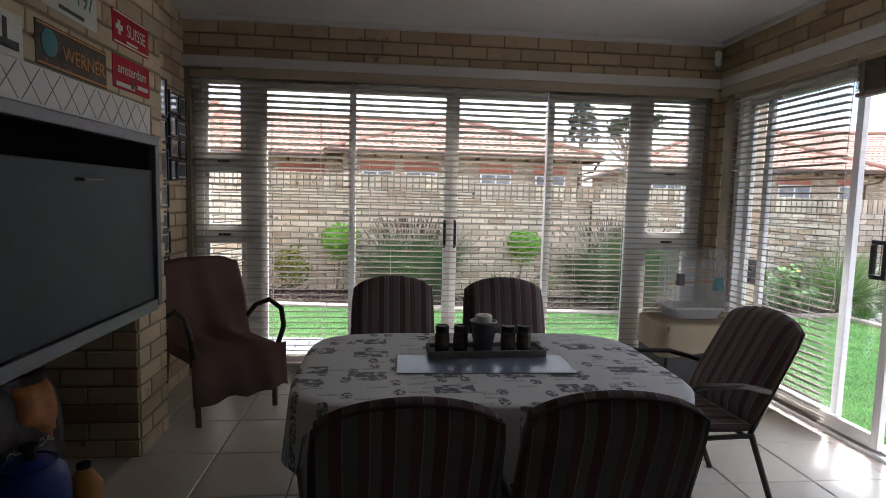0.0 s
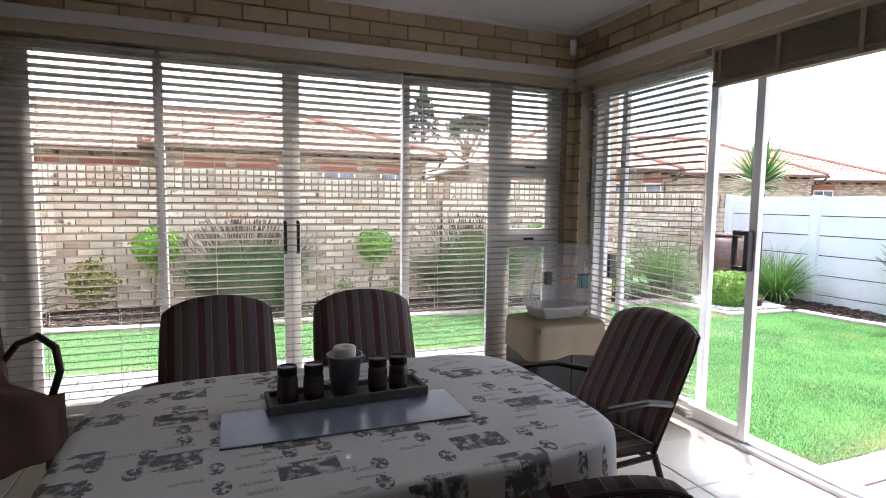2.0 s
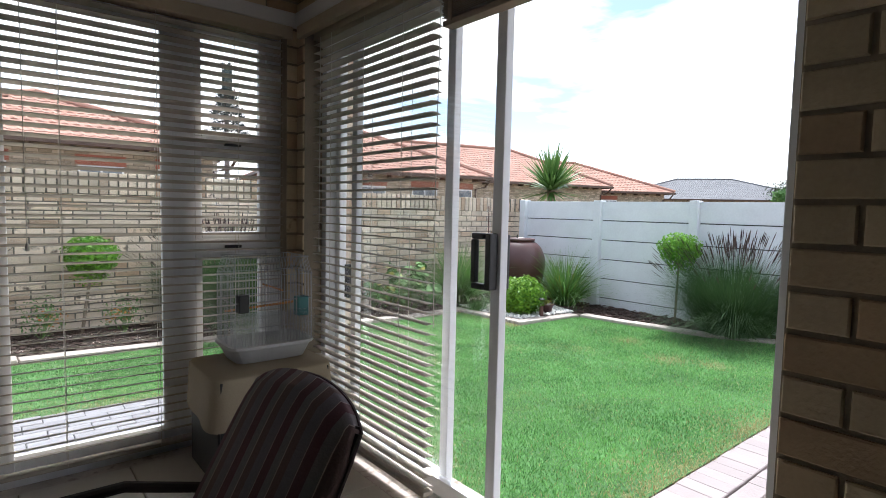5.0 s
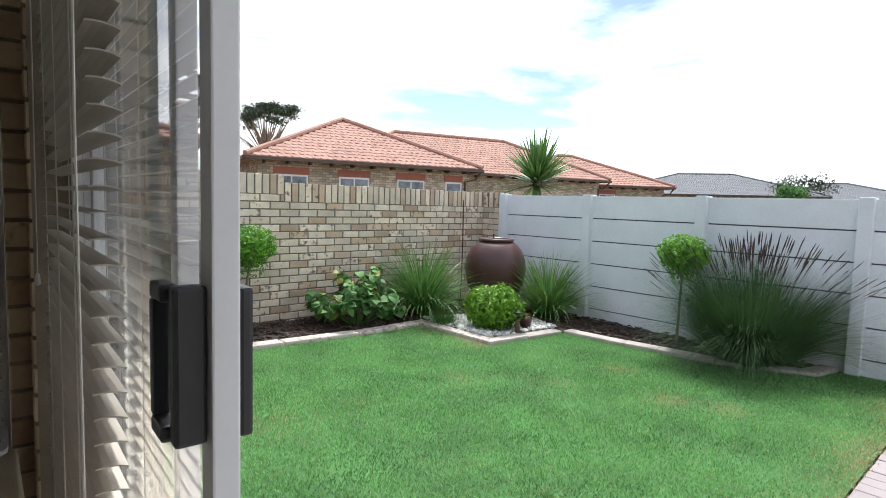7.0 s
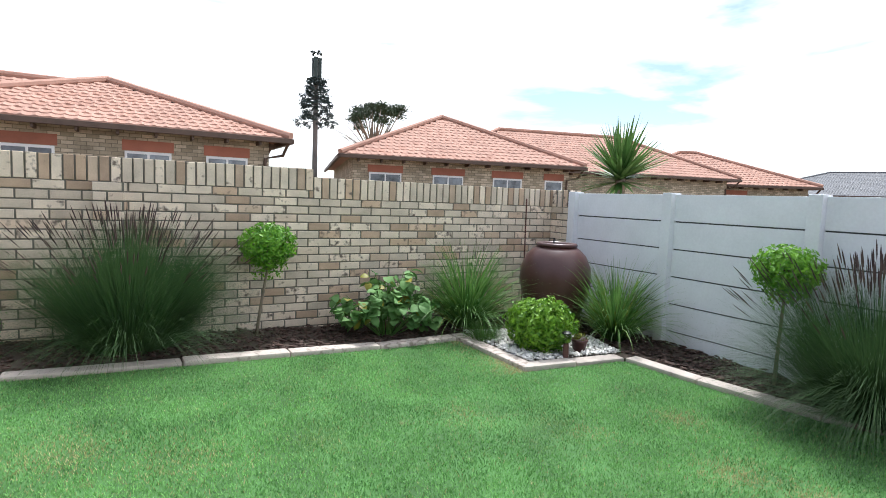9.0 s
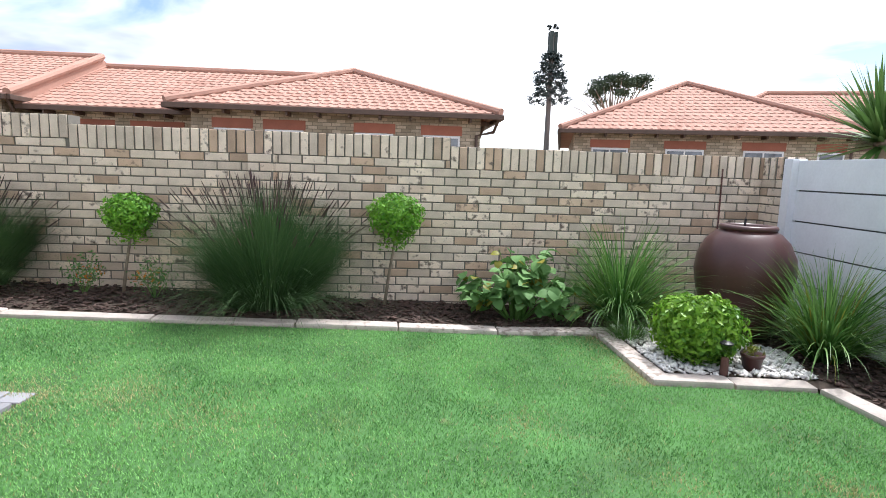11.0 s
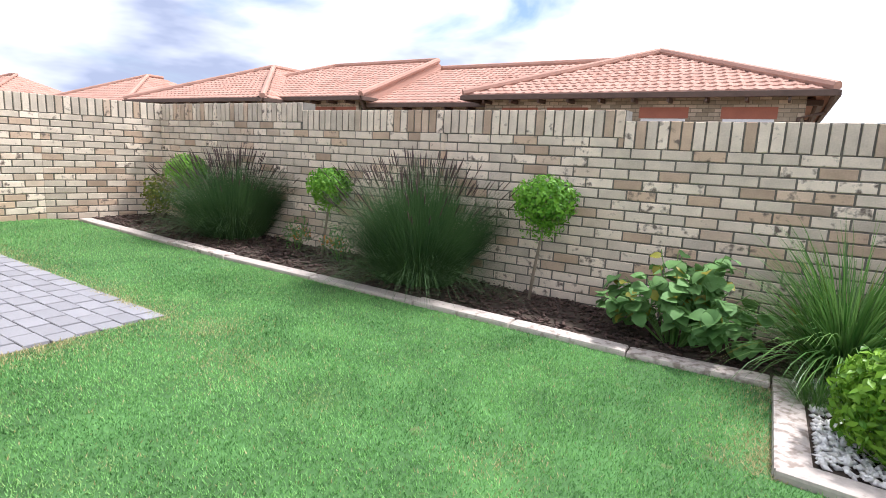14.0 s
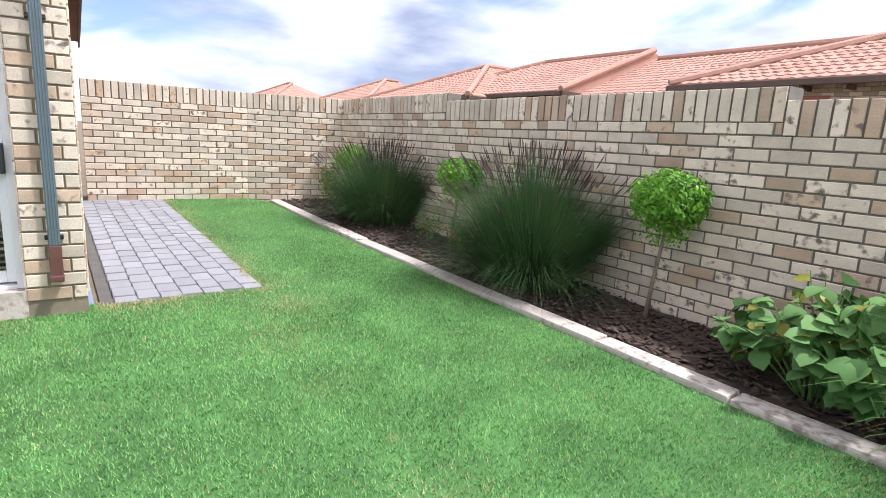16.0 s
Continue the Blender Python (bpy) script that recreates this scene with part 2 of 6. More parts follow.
def chip(l, d, h, c=0.004):
    """A brick-like piece: centre of its back at the origin, l along x, h along z, standing out d towards -y."""
    vs = []
    for y, s in ((0, 0), (-(d - c), 0), (-d, c)):
        for sx, sz in ((-1, -1), (1, -1), (1, 1), (-1, 1)):
            vs.append((sx * (l / 2 - s), y, sz * (h / 2 - s)))
    fs = []
    for r in (0, 4):
        for k in range(4):
            k2 = (k + 1) % 4
            fs.append((r + k, r + k2, r + 4 + k2, r + 4 + k))
    fs.append((8, 9, 10, 11))
    return vs, fs


mesh_cache = {}


def chip_mesh(name, l, d, h, material, c=0.004):
    key = (name, round(l, 3), round(d, 3), round(h, 3), material.name)
    if key not in mesh_cache:
        me = bpy.data.meshes.new(name)
        v, f = chip(l, d, h, c)
        me.from_pydata(v, [], f)
        me.materials.append(material)
        mesh_cache[key] = me
    return mesh_cache[key]


def lay(parent, places, name, material, near=lambda x, y, z: True, cap=300):
    """places: (matrix, l, d, h). The near ones become parts of parent, the rest one joined mesh."""
    made, vs, fs = 0, [], []
    for m, l, d, h in places:
        p = m.translation
        if made < cap and near(p.x, p.y, p.z):
            ob = new(name, chip_mesh(name, l, d, h, material))
            ob.parent = parent
            ob.matrix_world = m
            made += 1
        else:
            v, f = chip(l, d, h)
            o = len(vs)
            vs += [tuple(m @ Vector(q)) for q in v]
            fs += [tuple(i + o for i in q) for q in f]
    if vs:
        ob = part(name + "s", (vs, fs), material, parent)
        ob.matrix_parent_inverse = parent.matrix_world.inverted()
        ob["kind"] = "stuff"


BL, BH, JOINT = 0.222, 0.073, 0.012
HOUSE_SCALE = 0.8635
UNIT = 1 / HOUSE_SCALE


def courses(origin, u, length, z0, z1, skip=None, soldiers=0.0, rnd=None, offset=0.0, unit=1.0):
    """Brick places on an upright face: origin (x, y), unit u along it; the face looks to the right of u... (u x z)."""
    rnd = rnd or random.Random(3)
    ux, uy = u
    ang = math.atan2(uy, ux)
    out = []
    bl, bh, joint = BL * unit, BH * unit, JOINT * unit
    n = int(round((z1 - z0) / (bh + joint)))
    for i in range(n):
        z = z0 + (i + 0.5) * (bh + joint)
        s = -(bl + joint) / 2 * (i % 2) - offset
        while s < length:
            a, b = max(s, 0), min(s + bl, length)
            s += bl + joint
            if b - a < 0.03:
                continue
            c = (a + b) / 2
            if skip and skip(c, z):
                continue
            m = Matrix.Translation((origin[0] + ux * c, origin[1] + uy * c, z)) @ Matrix.Rotation(ang, 4, "Z")
            m = m @ pose(0, rnd.uniform(-0.0015, 0.0015), 0, rnd.uniform(-0.4, 0.4), rnd.uniform(-0.5, 0.5), rnd.uniform(-0.4, 0.4))
            out.append((m, round(b - a, 2), 0.010 * unit, bh))
    if soldiers:
        k = int(length / 0.085)
        for i in range(k):
            c = (i + 0.5) * length / k
            m = Matrix.Translation((origin[0] + ux * c, origin[1] + uy * c, z1 + soldiers / 2)) @ Matrix.Rotation(ang, 4, "Z")
            m = m @ pose(0, rnd.uniform(-0.003, 0.002), rnd.uniform(-0.003, 0.003), 0, rnd.uniform(-0.6, 0.6), rnd.uniform(-0.8, 0.8))
            out.append((m, 0.072, 0.012, soldiers - 0.004))
    return out


def grade(x):
    """Height of the ground: it rises gently towards the back of the garden."""
    return 0.031 * min(max(6.4 - x, 0), 7.5)


# ---- ground ----
gx, gy = [-900, -60, -8, -1.1, 0.4, 1.9, 3.33, 4.9, 6.4, 60, 900], [-900, -60, -8, 5.40, 20, 60, 900]
vs = [(x, y, grade(x) - 0.03) for y in gy for x in gx]
fs = []
for j in range(len(gy) - 1):
    for i in range(len(gx) - 1):
        if gx[i] >= -8 and gx[i + 1] <= 3.4 and gy[j] >= -8 and gy[j + 1] <= 5.41:
            continue
        a = j * len(gx) + i
        fs.append((a, a + 1, a + 1 + len(gx), a + len(gx)))
tagged(part("ground", (vs, fs), EARTH), "bare brown earth around the garden and houses", "ground", kind="structure")


def sheet(name, poly, dz, material, label, category, cell=0.35):
    """A slab over the sloping ground inside an outline."""
    bm = bmesh.new()
    f = bm.faces.new([bm.verts.new((x, y, 0)) for x, y in poly])
    for ax in (0, 1):
        lo, hi = min(p[ax] for p in poly), max(p[ax] for p in poly)
        k = lo + cell
        while k < hi:
            co, no = [0, 0, 0], [0, 0, 0]
            co[ax], no[ax] = k, 1
            bmesh.ops.bisect_plane(bm, geom=bm.verts[:] + bm.edges[:] + bm.faces[:], plane_co=co, plane_no=no)
            k += cell
    for v in bm.verts:
        v.co.z = grade(v.co.x) + dz
    return tagged(part(name, bm, material), label, category, kind="structure")


KERB_N = [(-0.74, 7.88), (2.2, 7.86), (4.5, 7.95), (7.07, 8.03)]
KERB_E = [(8.18, 6.81), (8.23, 6.1), (8.36, 5.2), (8.72, 4.46), (9.10, 4.38)]
LAWN_POLY = [(3.36, 3.75), (9.12, 3.75)] + KERB_E[::-1] + [(7.10, 6.92)] + KERB_N[::-1] + [(-1.08, 7.67), (-1.13, 6.50), (3.4, 6.43), (3.4, 5.42), (3.36, 5.42)]
lawn = sheet("lawn", LAWN_POLY, 0.0, LAWN, "mown green garden lawn with dry patches at its edges", "lawn")
MULCH_POLY = [(x, y + 0.17) for x, y in KERB_N] + [(7.28, 8.1), (7.28, 7.1), (8.36, 6.95)] + [(x + 0.17, y + 0.05) for x, y in KERB_E[1:4]] + [(9.1, 4.6), (9.1, 9.0), (-0.68, 9.0)]
BED_POLY = [(x, y + 0.04) for x, y in KERB_N] + [(7.16, 8.0), (7.16, 6.98), (8.2, 6.87)] + [(x + 0.04, y) for x, y in KERB_E[1:4]] + [(9.1, 4.42), (9.1, 9.0), (-0.66, 9.0)]
sheet("flower_bed", BED_POLY, 0.02, SOIL, "dark soil of the flower bed along the walls", "flower bed")

# ---- garden walls ----
wall_g = tagged(part("wall_garden", box(-0.66, 9.0, -0.2, 9.1, 9.2, 1.41), MORTAR), "long cream face-brick garden wall with a soldier course on top", "wall", kind="structure")
part("wall_core", box(-0.66, 9.001, 1.41, 5.82, 9.199, 1.495), MORTAR, wall_g)
part("wall_core", box(-0.66, 9.002, 1.495, 2.17, 9.198, 1.58), MORTAR, wall_g)
part("coping_core", box(5.82, 9.003, 1.41, 9.1, 9.197, 1.63), MORTAR, wall_g)
part("coping_core", box(2.17, 9.004, 1.495, 5.82, 9.196, 1.715), MORTAR, wall_g)
part("coping_core", box(-0.66, 9.005, 1.58, 2.17, 9.195, 1.80), MORTAR, wall_g)
GW = courses((-0.66, 9.0), (1, 0), 9.76, -0.035, 1.41, rnd=random.Random(1))
GW += courses((-0.66, 9.0), (1, 0), 6.48, 1.41, 1.495, offset=0.117)
GW += courses((-0.66, 9.0), (1, 0), 2.83, 1.495, 1.58)
GW += [q for q in courses((5.82, 9.0), (1, 0), 3.28, 1.41, 1.41, soldiers=0.22)]
GW += [q for q in courses((2.17, 9.0), (1, 0), 3.65, 1.495, 1.495, soldiers=0.22)]
GW += [q for q in courses((-0.66, 9.0), (1, 0), 2.83, 1.58, 1.58, soldiers=0.22)]
pier = tagged(part("brick_pier", box(3.86, 8.93, 0.0, 4.10, 9.0, 1.495), MORTAR), "square cream brick pier on the garden wall", "pier", kind="structure")
PIER = courses((3.86, 8.93), (1, 0), 0.24, 0.05, 1.495) + courses((4.10, 8.93), (0, 1), 0.07, 0.05, 1.495)

# back wall of the garden, slightly askew
BACK = ((-1.17, 5.60), (-1.08, 7.67), (-0.62, 9.0))
BACKS = []
for k in range(2):
    (ax, ay), (bx, by) = BACK[k], BACK[k + 1]
    ln = math.hypot(bx - ax, by - ay)
    m = Matrix.Translation((ax, ay, 0)) @ Matrix.Rotation(math.atan2(by - ay, bx - ax), 4, "Z")
    ob = part("wall_back_%d" % (k + 1), box(0, 0.0, 0.05, ln, 0.2, 1.80), MORTAR)
    ob.matrix_world = m
    tagged(ob, "cream face-brick wall closing the end of the garden", "wall", kind="structure")
    BACKS.append((ob, courses((ax, ay), ((bx - ax) / ln, (by - ay) / ln), ln, 0.135, 1.58, soldiers=0.22, rnd=random.Random(5 + k))))

# ---- precast fence ----
FX = 9.12
fence = thing("precast_fence", pose(FX, 0, 0), "pale grey painted precast concrete panel fence with posts", "fence", kind="structure")
POSTS = [8.62 - 1.445 * i for i in range(12)]
for i, y in enumerate(POSTS):
    part("post", box(-0.07, y - 0.06, -0.2, 0.085, y + 0.055, 1.61, 0.008), PRECAST, fence)
for i in range(len(POSTS) - 1):
    y1, y0 = POSTS[i], POSTS[i + 1]
    for k in range(6):
        z0 = 1.60 - 0.29 * (k + 1)
        part("panel", box(0.0, y0 + 0.056, z0 + 0.0068, 0.05, y1 - 0.056, z0 + 0.2832, 0.003), PRECAST, fence)
        # dark strip in the gap gives the shadow line between panels
        part("joint", box(0.022, y0 + 0.058, z0 - 0.0065, 0.046, y1 - 0.058, z0 + 0.0065), GAPDARK, fence)
endpier = tagged(part("brick_pier", box(9.06, 8.68, -0.2, 9.28, 9.2, 1.41), MORTAR), "cream brick end pier where the wall meets the fence", "pier", kind="structure")
part("coping_core", box(9.061, 8.681, 1.41, 9.279, 9.199, 1.63), MORTAR, endpier)
ENDPIER = courses((9.06, 9.0), (0, -1), 0.32, -0.035, 1.41, soldiers=0.22, rnd=random.Random(7)) + courses((9.06, 8.68), (1, 0), 0.22, -0.035, 1.41, soldiers=0.22)

# ---- the house: shell ----
before = set(scene.collection.objects)
FLOOR = 0.10
NI, NO = 5.16, 5.42
EI, EO = 3.05, 3.40
CEILING = 2.84
WW = -1.2
floor = tagged(part("floor", box(-6, -3.6, -0.15, 3.05, 5.16, FLOOR - 0.008), GROUT), "cream tiled dining room floor", "floor", kind="structure")
part("threshold", box(3.05, 2.53, -0.15, 3.40, 5.07, FLOOR - 0.004), CONCRETE, floor)
part("threshold", box(-1.15, 5.16, -0.15, 2.98, 5.42, FLOOR - 0.004), CONCRETE, floor)
wall_n = tagged(part("wall_north", box(-1.15, NI, 2.46, 2.98, NO, 3.05), MORTAR_IN), "tan face-brick wall over the garden windows", "wall", kind="structure")
part("wall_pier", box(2.98, NI, -0.15, EI, NO, 3.05), MORTAR_IN, wall_n)
part("wall_pier", box(-1.8, NI, -0.15, -1.15, NO, 3.05), MORTAR_IN, wall_n)
wall_e = tagged(part("wall_east", box(EI, 2.53, 2.44, EO, 5.07, 3.05), MORTAR_IN), "tan face-brick wall with the sliding door", "wall", kind="structure")
part("wall_pier", box(EI, 5.07, -0.15, EO, NO, 3.05), MORTAR_IN, wall_e)
part("wall_pier", box(EI, -3.6, -0.15, EO, 2.53, 3.05), MORTAR_IN, wall_e)
wall_w = tagged(part("wall_west", box(WW - 0.6, 4.13, -0.15, WW, NI, 3.05), MORTAR_IN), "tan face-brick wall behind the barbecue", "wall", kind="structure")
part("wall_pier", box(-1.8, -3.6, -0.15, -1.2, 1.2, 3.05), MORTAR_IN, wall_w)
part("wall_pier", box(-1.9, 1.2, -0.15, -1.8, 4.13, 3.05), MORTAR_IN, wall_w)
# unseen wall, placed close and painted white to bounce light into the room
tagged(part("wall_south", box(-1.8, -1.15, -0.15, EO, -0.9, 3.05), BOUNCE_PAINT), "unseen white wall closing the room, set near to bounce light", "wall", kind="structure")
tagged(part("ceiling", box(WW, -3.6, CEILING, EI, NI, CEILING + 0.15), CEIL), "plain white plastered ceiling", "ceiling", kind="structure")
lint = tagged(part("lintel_band", box(WW, NI - 0.035, 2.47, EI - 0.035, NI - 0.002, 2.55, 0.006), PAINT), "white painted lintel band above the windows", "trim", kind="structure")
part("lintel_band", box(EI - 0.035, -1.0, 2.47, EI - 0.002, NI - 0.002, 2.55, 0.006), PAINT, lint)
cor = tagged(part("cornice", box(WW, NI - 0.05, CEILING - 0.035, EI - 0.05, NI - 0.012, CEILING), CEIL), "slim white ceiling cornice", "trim", kind="structure")
part("cornice", box(EI - 0.05, -3.0, CEILING - 0.035, EI - 0.012, NI - 0.012, CEILING), CEIL, cor)

house_things = set(scene.collection.objects) - before

# ---- neighbouring houses ----
def hip_house(name, corner, ang, width, depth, eave, rise, label, tiles=TERRA, wins=(), wall=FARBRICK, group="houses beyond the walls", verge=""):
    """A house with a hipped tile roof; its front runs from corner along ang. wins: (start, width) along the front."""
    h = thing(name, Matrix.Translation((*corner, 0)) @ Matrix.Rotation(ang, 4, "Z"), label, "house", group)
    o = 0.45
    bm = box(o, o, 0, width - o, depth - o, eave)
    part("wall", bm, wall, h)
    half = min(width, depth) / 2
    top = eave + rise
    if width <= depth:
        ridge = [(half, half), (half, depth - half)]
    else:
        ridge = [(0.01 if verge == "left" else half, half), (width - 0.01 if verge == "right" else width - half, half)]
    e = [(0, 0), (width, 0), (width, depth), (0, depth)]
    vs = [(x, y, eave) for x, y in e] + [(x, y, top) for x, y in ridge]
    if width <= depth:
        fs = [(0, 1, 4), (1, 2, 5, 4), (2, 3, 5), (3, 0, 4, 5)]
    else:
        fs = [(0, 1, 5, 4), (1, 2, 5), (2, 3, 4, 5), (3, 0, 4)]
    roof = part("roof", (vs, fs + [(3, 2, 1, 0)]), tiles, h)
    # tile courses: rows of rolled tiles on the two faces that are seen
    tv, tf = [], []
    slope = rise / half
    row, col = 0.29, 0.235
    def face_rows(a, b, inward):
        a, b, inward = Vector((*a, 0)), Vector((*b, 0)), Vector((*inward, 0))
        ln = (b - a).length
        d = (b - a) / ln
        n = int(half / row)
        for i in range(n):
            s0 = i * row
            lo, hi = (0.0 if verge == "left" else s0), (ln if verge == "right" else ln - s0)
            k = int((hi - lo) / col)
            for j in range(k):
                x0 = lo + j * (hi - lo) / k
                x1 = lo + (j + 1) * (hi - lo) / k
                xm = (x0 + x1) / 2
                if min(xm if verge != "left" else 99, ln - xm if verge != "right" else 99) < s0 + 0.2:
                    continue
                o = len(tv)
                for s, up in ((s0 - 0.03, 0.042), (s0 + row, 0.02)):
                    for x, hh in ((x0, 0.0), (x0 + 0.07, 0.022), (x0 + 0.14, 0.0), (x1, 0.0)):
                        p = a + d * x + inward * s
                        tv.append((p.x, p.y, eave + s * slope + up + hh))
                p = a + d * x0 + inward * (s0 - 0.03)
                q = a + d * x1 + inward * (s0 - 0.03)
                tv.append((p.x, p.y, eave + s0 * slope - 0.01))
                tv.append((q.x, q.y, eave + s0 * slope - 0.01))
                tf.extend([(o, o + 1, o + 5, o + 4), (o + 1, o + 2, o + 6, o + 5), (o + 2, o + 3, o + 7, o + 6), (o + 8, o + 9, o + 3, o + 2, o + 1, o)])
    face_rows(e[0], e[1], (0, 1))
    if not verge:
        face_rows(e[3], e[0], (1, 0))
        face_rows(e[1], e[2], (-1, 0))
    t = part("roof_tiles", (tv, tf), tiles, roof)
    t["kind"] = "stuff"
    for a, b in ((e[0], ridge[0]), (e[1], ridge[0] if width <= depth else ridge[1])):
        part("hip_capping", tube([(a[0], a[1], eave + 0.06), (b[0], b[1], top + 0.06)], 0.10, 8), tiles, roof)
    part("ridge_capping", tube([(*ridge[0], top + 0.06), (*ridge[1], top + 0.06)], 0.10, 8), tiles, roof)
    part("gutter", box(0, -0.08, eave - 0.12, width, 0.02, eave, 0.01), DARKWOOD, h)
    part("gutter", box(-0.08, 0.0, eave - 0.12, 0.02, depth, eave, 0.01), DARKWOOD, h)
    part("gutter", box(width - 0.02, 0.0, eave - 0.12, width + 0.08, depth, eave, 0.01), DARKWOOD, h)
    part("downpipe", merge(tube([(width - 0.05, 0.05, eave - 0.1), (width - 0.12, o - 0.08, eave - 0.4), (width - o - 0.1, o - 0.06, eave - 0.5), (width - o - 0.1, o - 0.06, 0)], 0.04)), DARKWOOD, h)
    k = 0.6
    while k < width - 0.5:
        part("rafter", box(k, -0.02, eave - 0.2, k + 0.05, o, eave - 0.1), DARKWOOD, h)
        k += 0.75
    for s, w in wins:
        win = part("window", box(s, o - 0.03, eave - 1.55, s + w, o + 0.02, eave - 0.53), WHITE, h)
        part("lintel", box(s - 0.05, o - 0.02, eave - 0.52, s + w + 0.05, o + 0.02, eave - 0.28), REDBRICK, h)
        nn = 2 if w > 0.7 else 1
        for q in range(nn):
            a = s + 0.05 + q * (w - 0.05) / nn
            part("pane", box(a, o - 0.036, eave - 1.49, a + (w - 0.05) / nn - 0.05, o - 0.032, eave - 0.59), PANE, win)
    return h


PANE = mat("window_pane_with_net", (0.16, 0.18, 0.21), 0.1, var=0.6, scale=2.5, fine=9, bump=0.0)
hip_house("house", (-0.5, 17.3), 0, 8.12, 12.0, 2.8, 1.52, "cream brick house with a hipped terracotta tile roof and white windows", wins=((1.0, 0.9), (2.25, 0.95), (4.5, 0.95), (6.2, 0.95)))
hip_house("house", (-4.6, 18.4), 0, 12.0, 8.4, 2.72, 1.62, "cream brick house wing with a long terracotta tile roof", verge="left", wins=((0.5, 1.6), (2.6, 1.3)))
hip_house("house", (-16.1, 17.0), 0, 8.2, 12.0, 2.8, 1.66, "cream brick house wing with a pyramid of terracotta tiles", wins=((3.5, 0.8), (6.2, 0.9)))
hip_house("house", (-14.0, 17.9), 0, 9.5, 8.8, 2.9, 1.68, "cream brick house with a long terracotta tile roof", verge="right", wins=((6.6, 1.4), (8.0, 0.9)))
hip_house("house", (10.0, 20.6), math.atan2(-2.3, 8.5), 8.8, 13.0, 2.8, 2.0, "cream brick house with a steep terracotta tile roof", wins=((1.0, 1.1), (3.2, 1.1), (5.4, 1.1), (7.4, 0.7)))
hip_house("house", (15.5, 24.5), math.atan2(-2.3, 8.5), 16.0, 9.0, 3.0, 2.2, "terracotta-roofed cream brick house wing far back")
hip_house("house", (26.6, 24.6), math.atan2(-6.0, 9.0), 10.6, 9.6, 2.8, 2.0, "cream brick house with terracotta roof behind the fence", wins=((1.5, 1.2), (4.0, 1.0), (6.0, 1.0)))
hip_house("house", (58.0, 38.0), math.radians(-62), 22.0, 16.0, 3.2, 2.6, "distant house with a dark grey tile roof", tiles=GREYROOF)
hip_house("house", (66.0, 25.0), math.radians(-70), 16.0, 14.0, 2.8, 2.0, "distant house with a dark grey tile roof", tiles=GREYROOF)
hip_house("house", (-30.0, 19.0), math.radians(4), 9.0, 10.0, 2.9, 2.0, "terracotta-roofed house at the far end")
hip_house("house", (-43.0, 17.0), math.radians(4), 10.0, 9.0, 2.9, 2.2, "terracotta-roofed house at the far end")

# ---- room materials ----
def stripes(name, cols, period, rough=0.9):
    m = bpy.data.materials.new(name)
    m.use_nodes = True
    n, l = m.node_tree.nodes, m.node_tree.links
    b = n["Principled BSDF"]
    b.inputs["Roughness"].default_value = rough
    b.inputs["Specular IOR Level"].default_value = 0.2
    tcn = n.new("ShaderNodeTexCoord")
    sx = n.new("ShaderNodeSeparateXYZ")
    l.new(tcn.outputs["Object"], sx.inputs[0])
    dv = n.new("ShaderNodeMath")
    dv.operation = "MULTIPLY_ADD"
    dv.inputs[1].default_value, dv.inputs[2].default_value = 1 / period, 10.0
    l.new(sx.outputs[0], dv.inputs[0])
    f = n.new("ShaderNodeMath")
    f.operation = "FRACT"
    l.new(dv.outputs[0], f.inputs[0])
    r = n.new("ShaderNodeValToRGB")
    r.color_ramp.interpolation = "CONSTANT"
    el = r.color_ramp.elements
    for i, (p, c) in enumerate(cols):
        e = el[i] if i < 2 else el.new(p)
        e.position, e.color = p, (*c, 1)
    l.new(f.outputs[0], r.inputs[0])
    nz = n.new("ShaderNodeTexNoise")
    nz.inputs["Scale"].default_value = 220
    l.new(tcn.outputs["Object"], nz.inputs["Vector"])
    mr = n.new("ShaderNodeMapRange")
    mr.inputs["To Min"].default_value, mr.inputs["To Max"].default_value = 0.75, 1.25
    l.new(nz.outputs[0], mr.inputs[0])
    v = n.new("ShaderNodeVectorMath")
    v.operation = "SCALE"
    l.new(r.outputs[0], v.inputs[0])
    l.new(mr.outputs[0], v.inputs["Scale"])
    l.new(v.outputs[0], b.inputs["Base Color"])
    bp = n.new("ShaderNodeBump")
    bp.inputs["Strength"].default_value, bp.inputs["Distance"].default_value = 0.2, 0.003
    l.new(nz.outputs[0], bp.inputs["Height"])
    l.new(bp.outputs[0], b.inputs["Normal"])
    return m


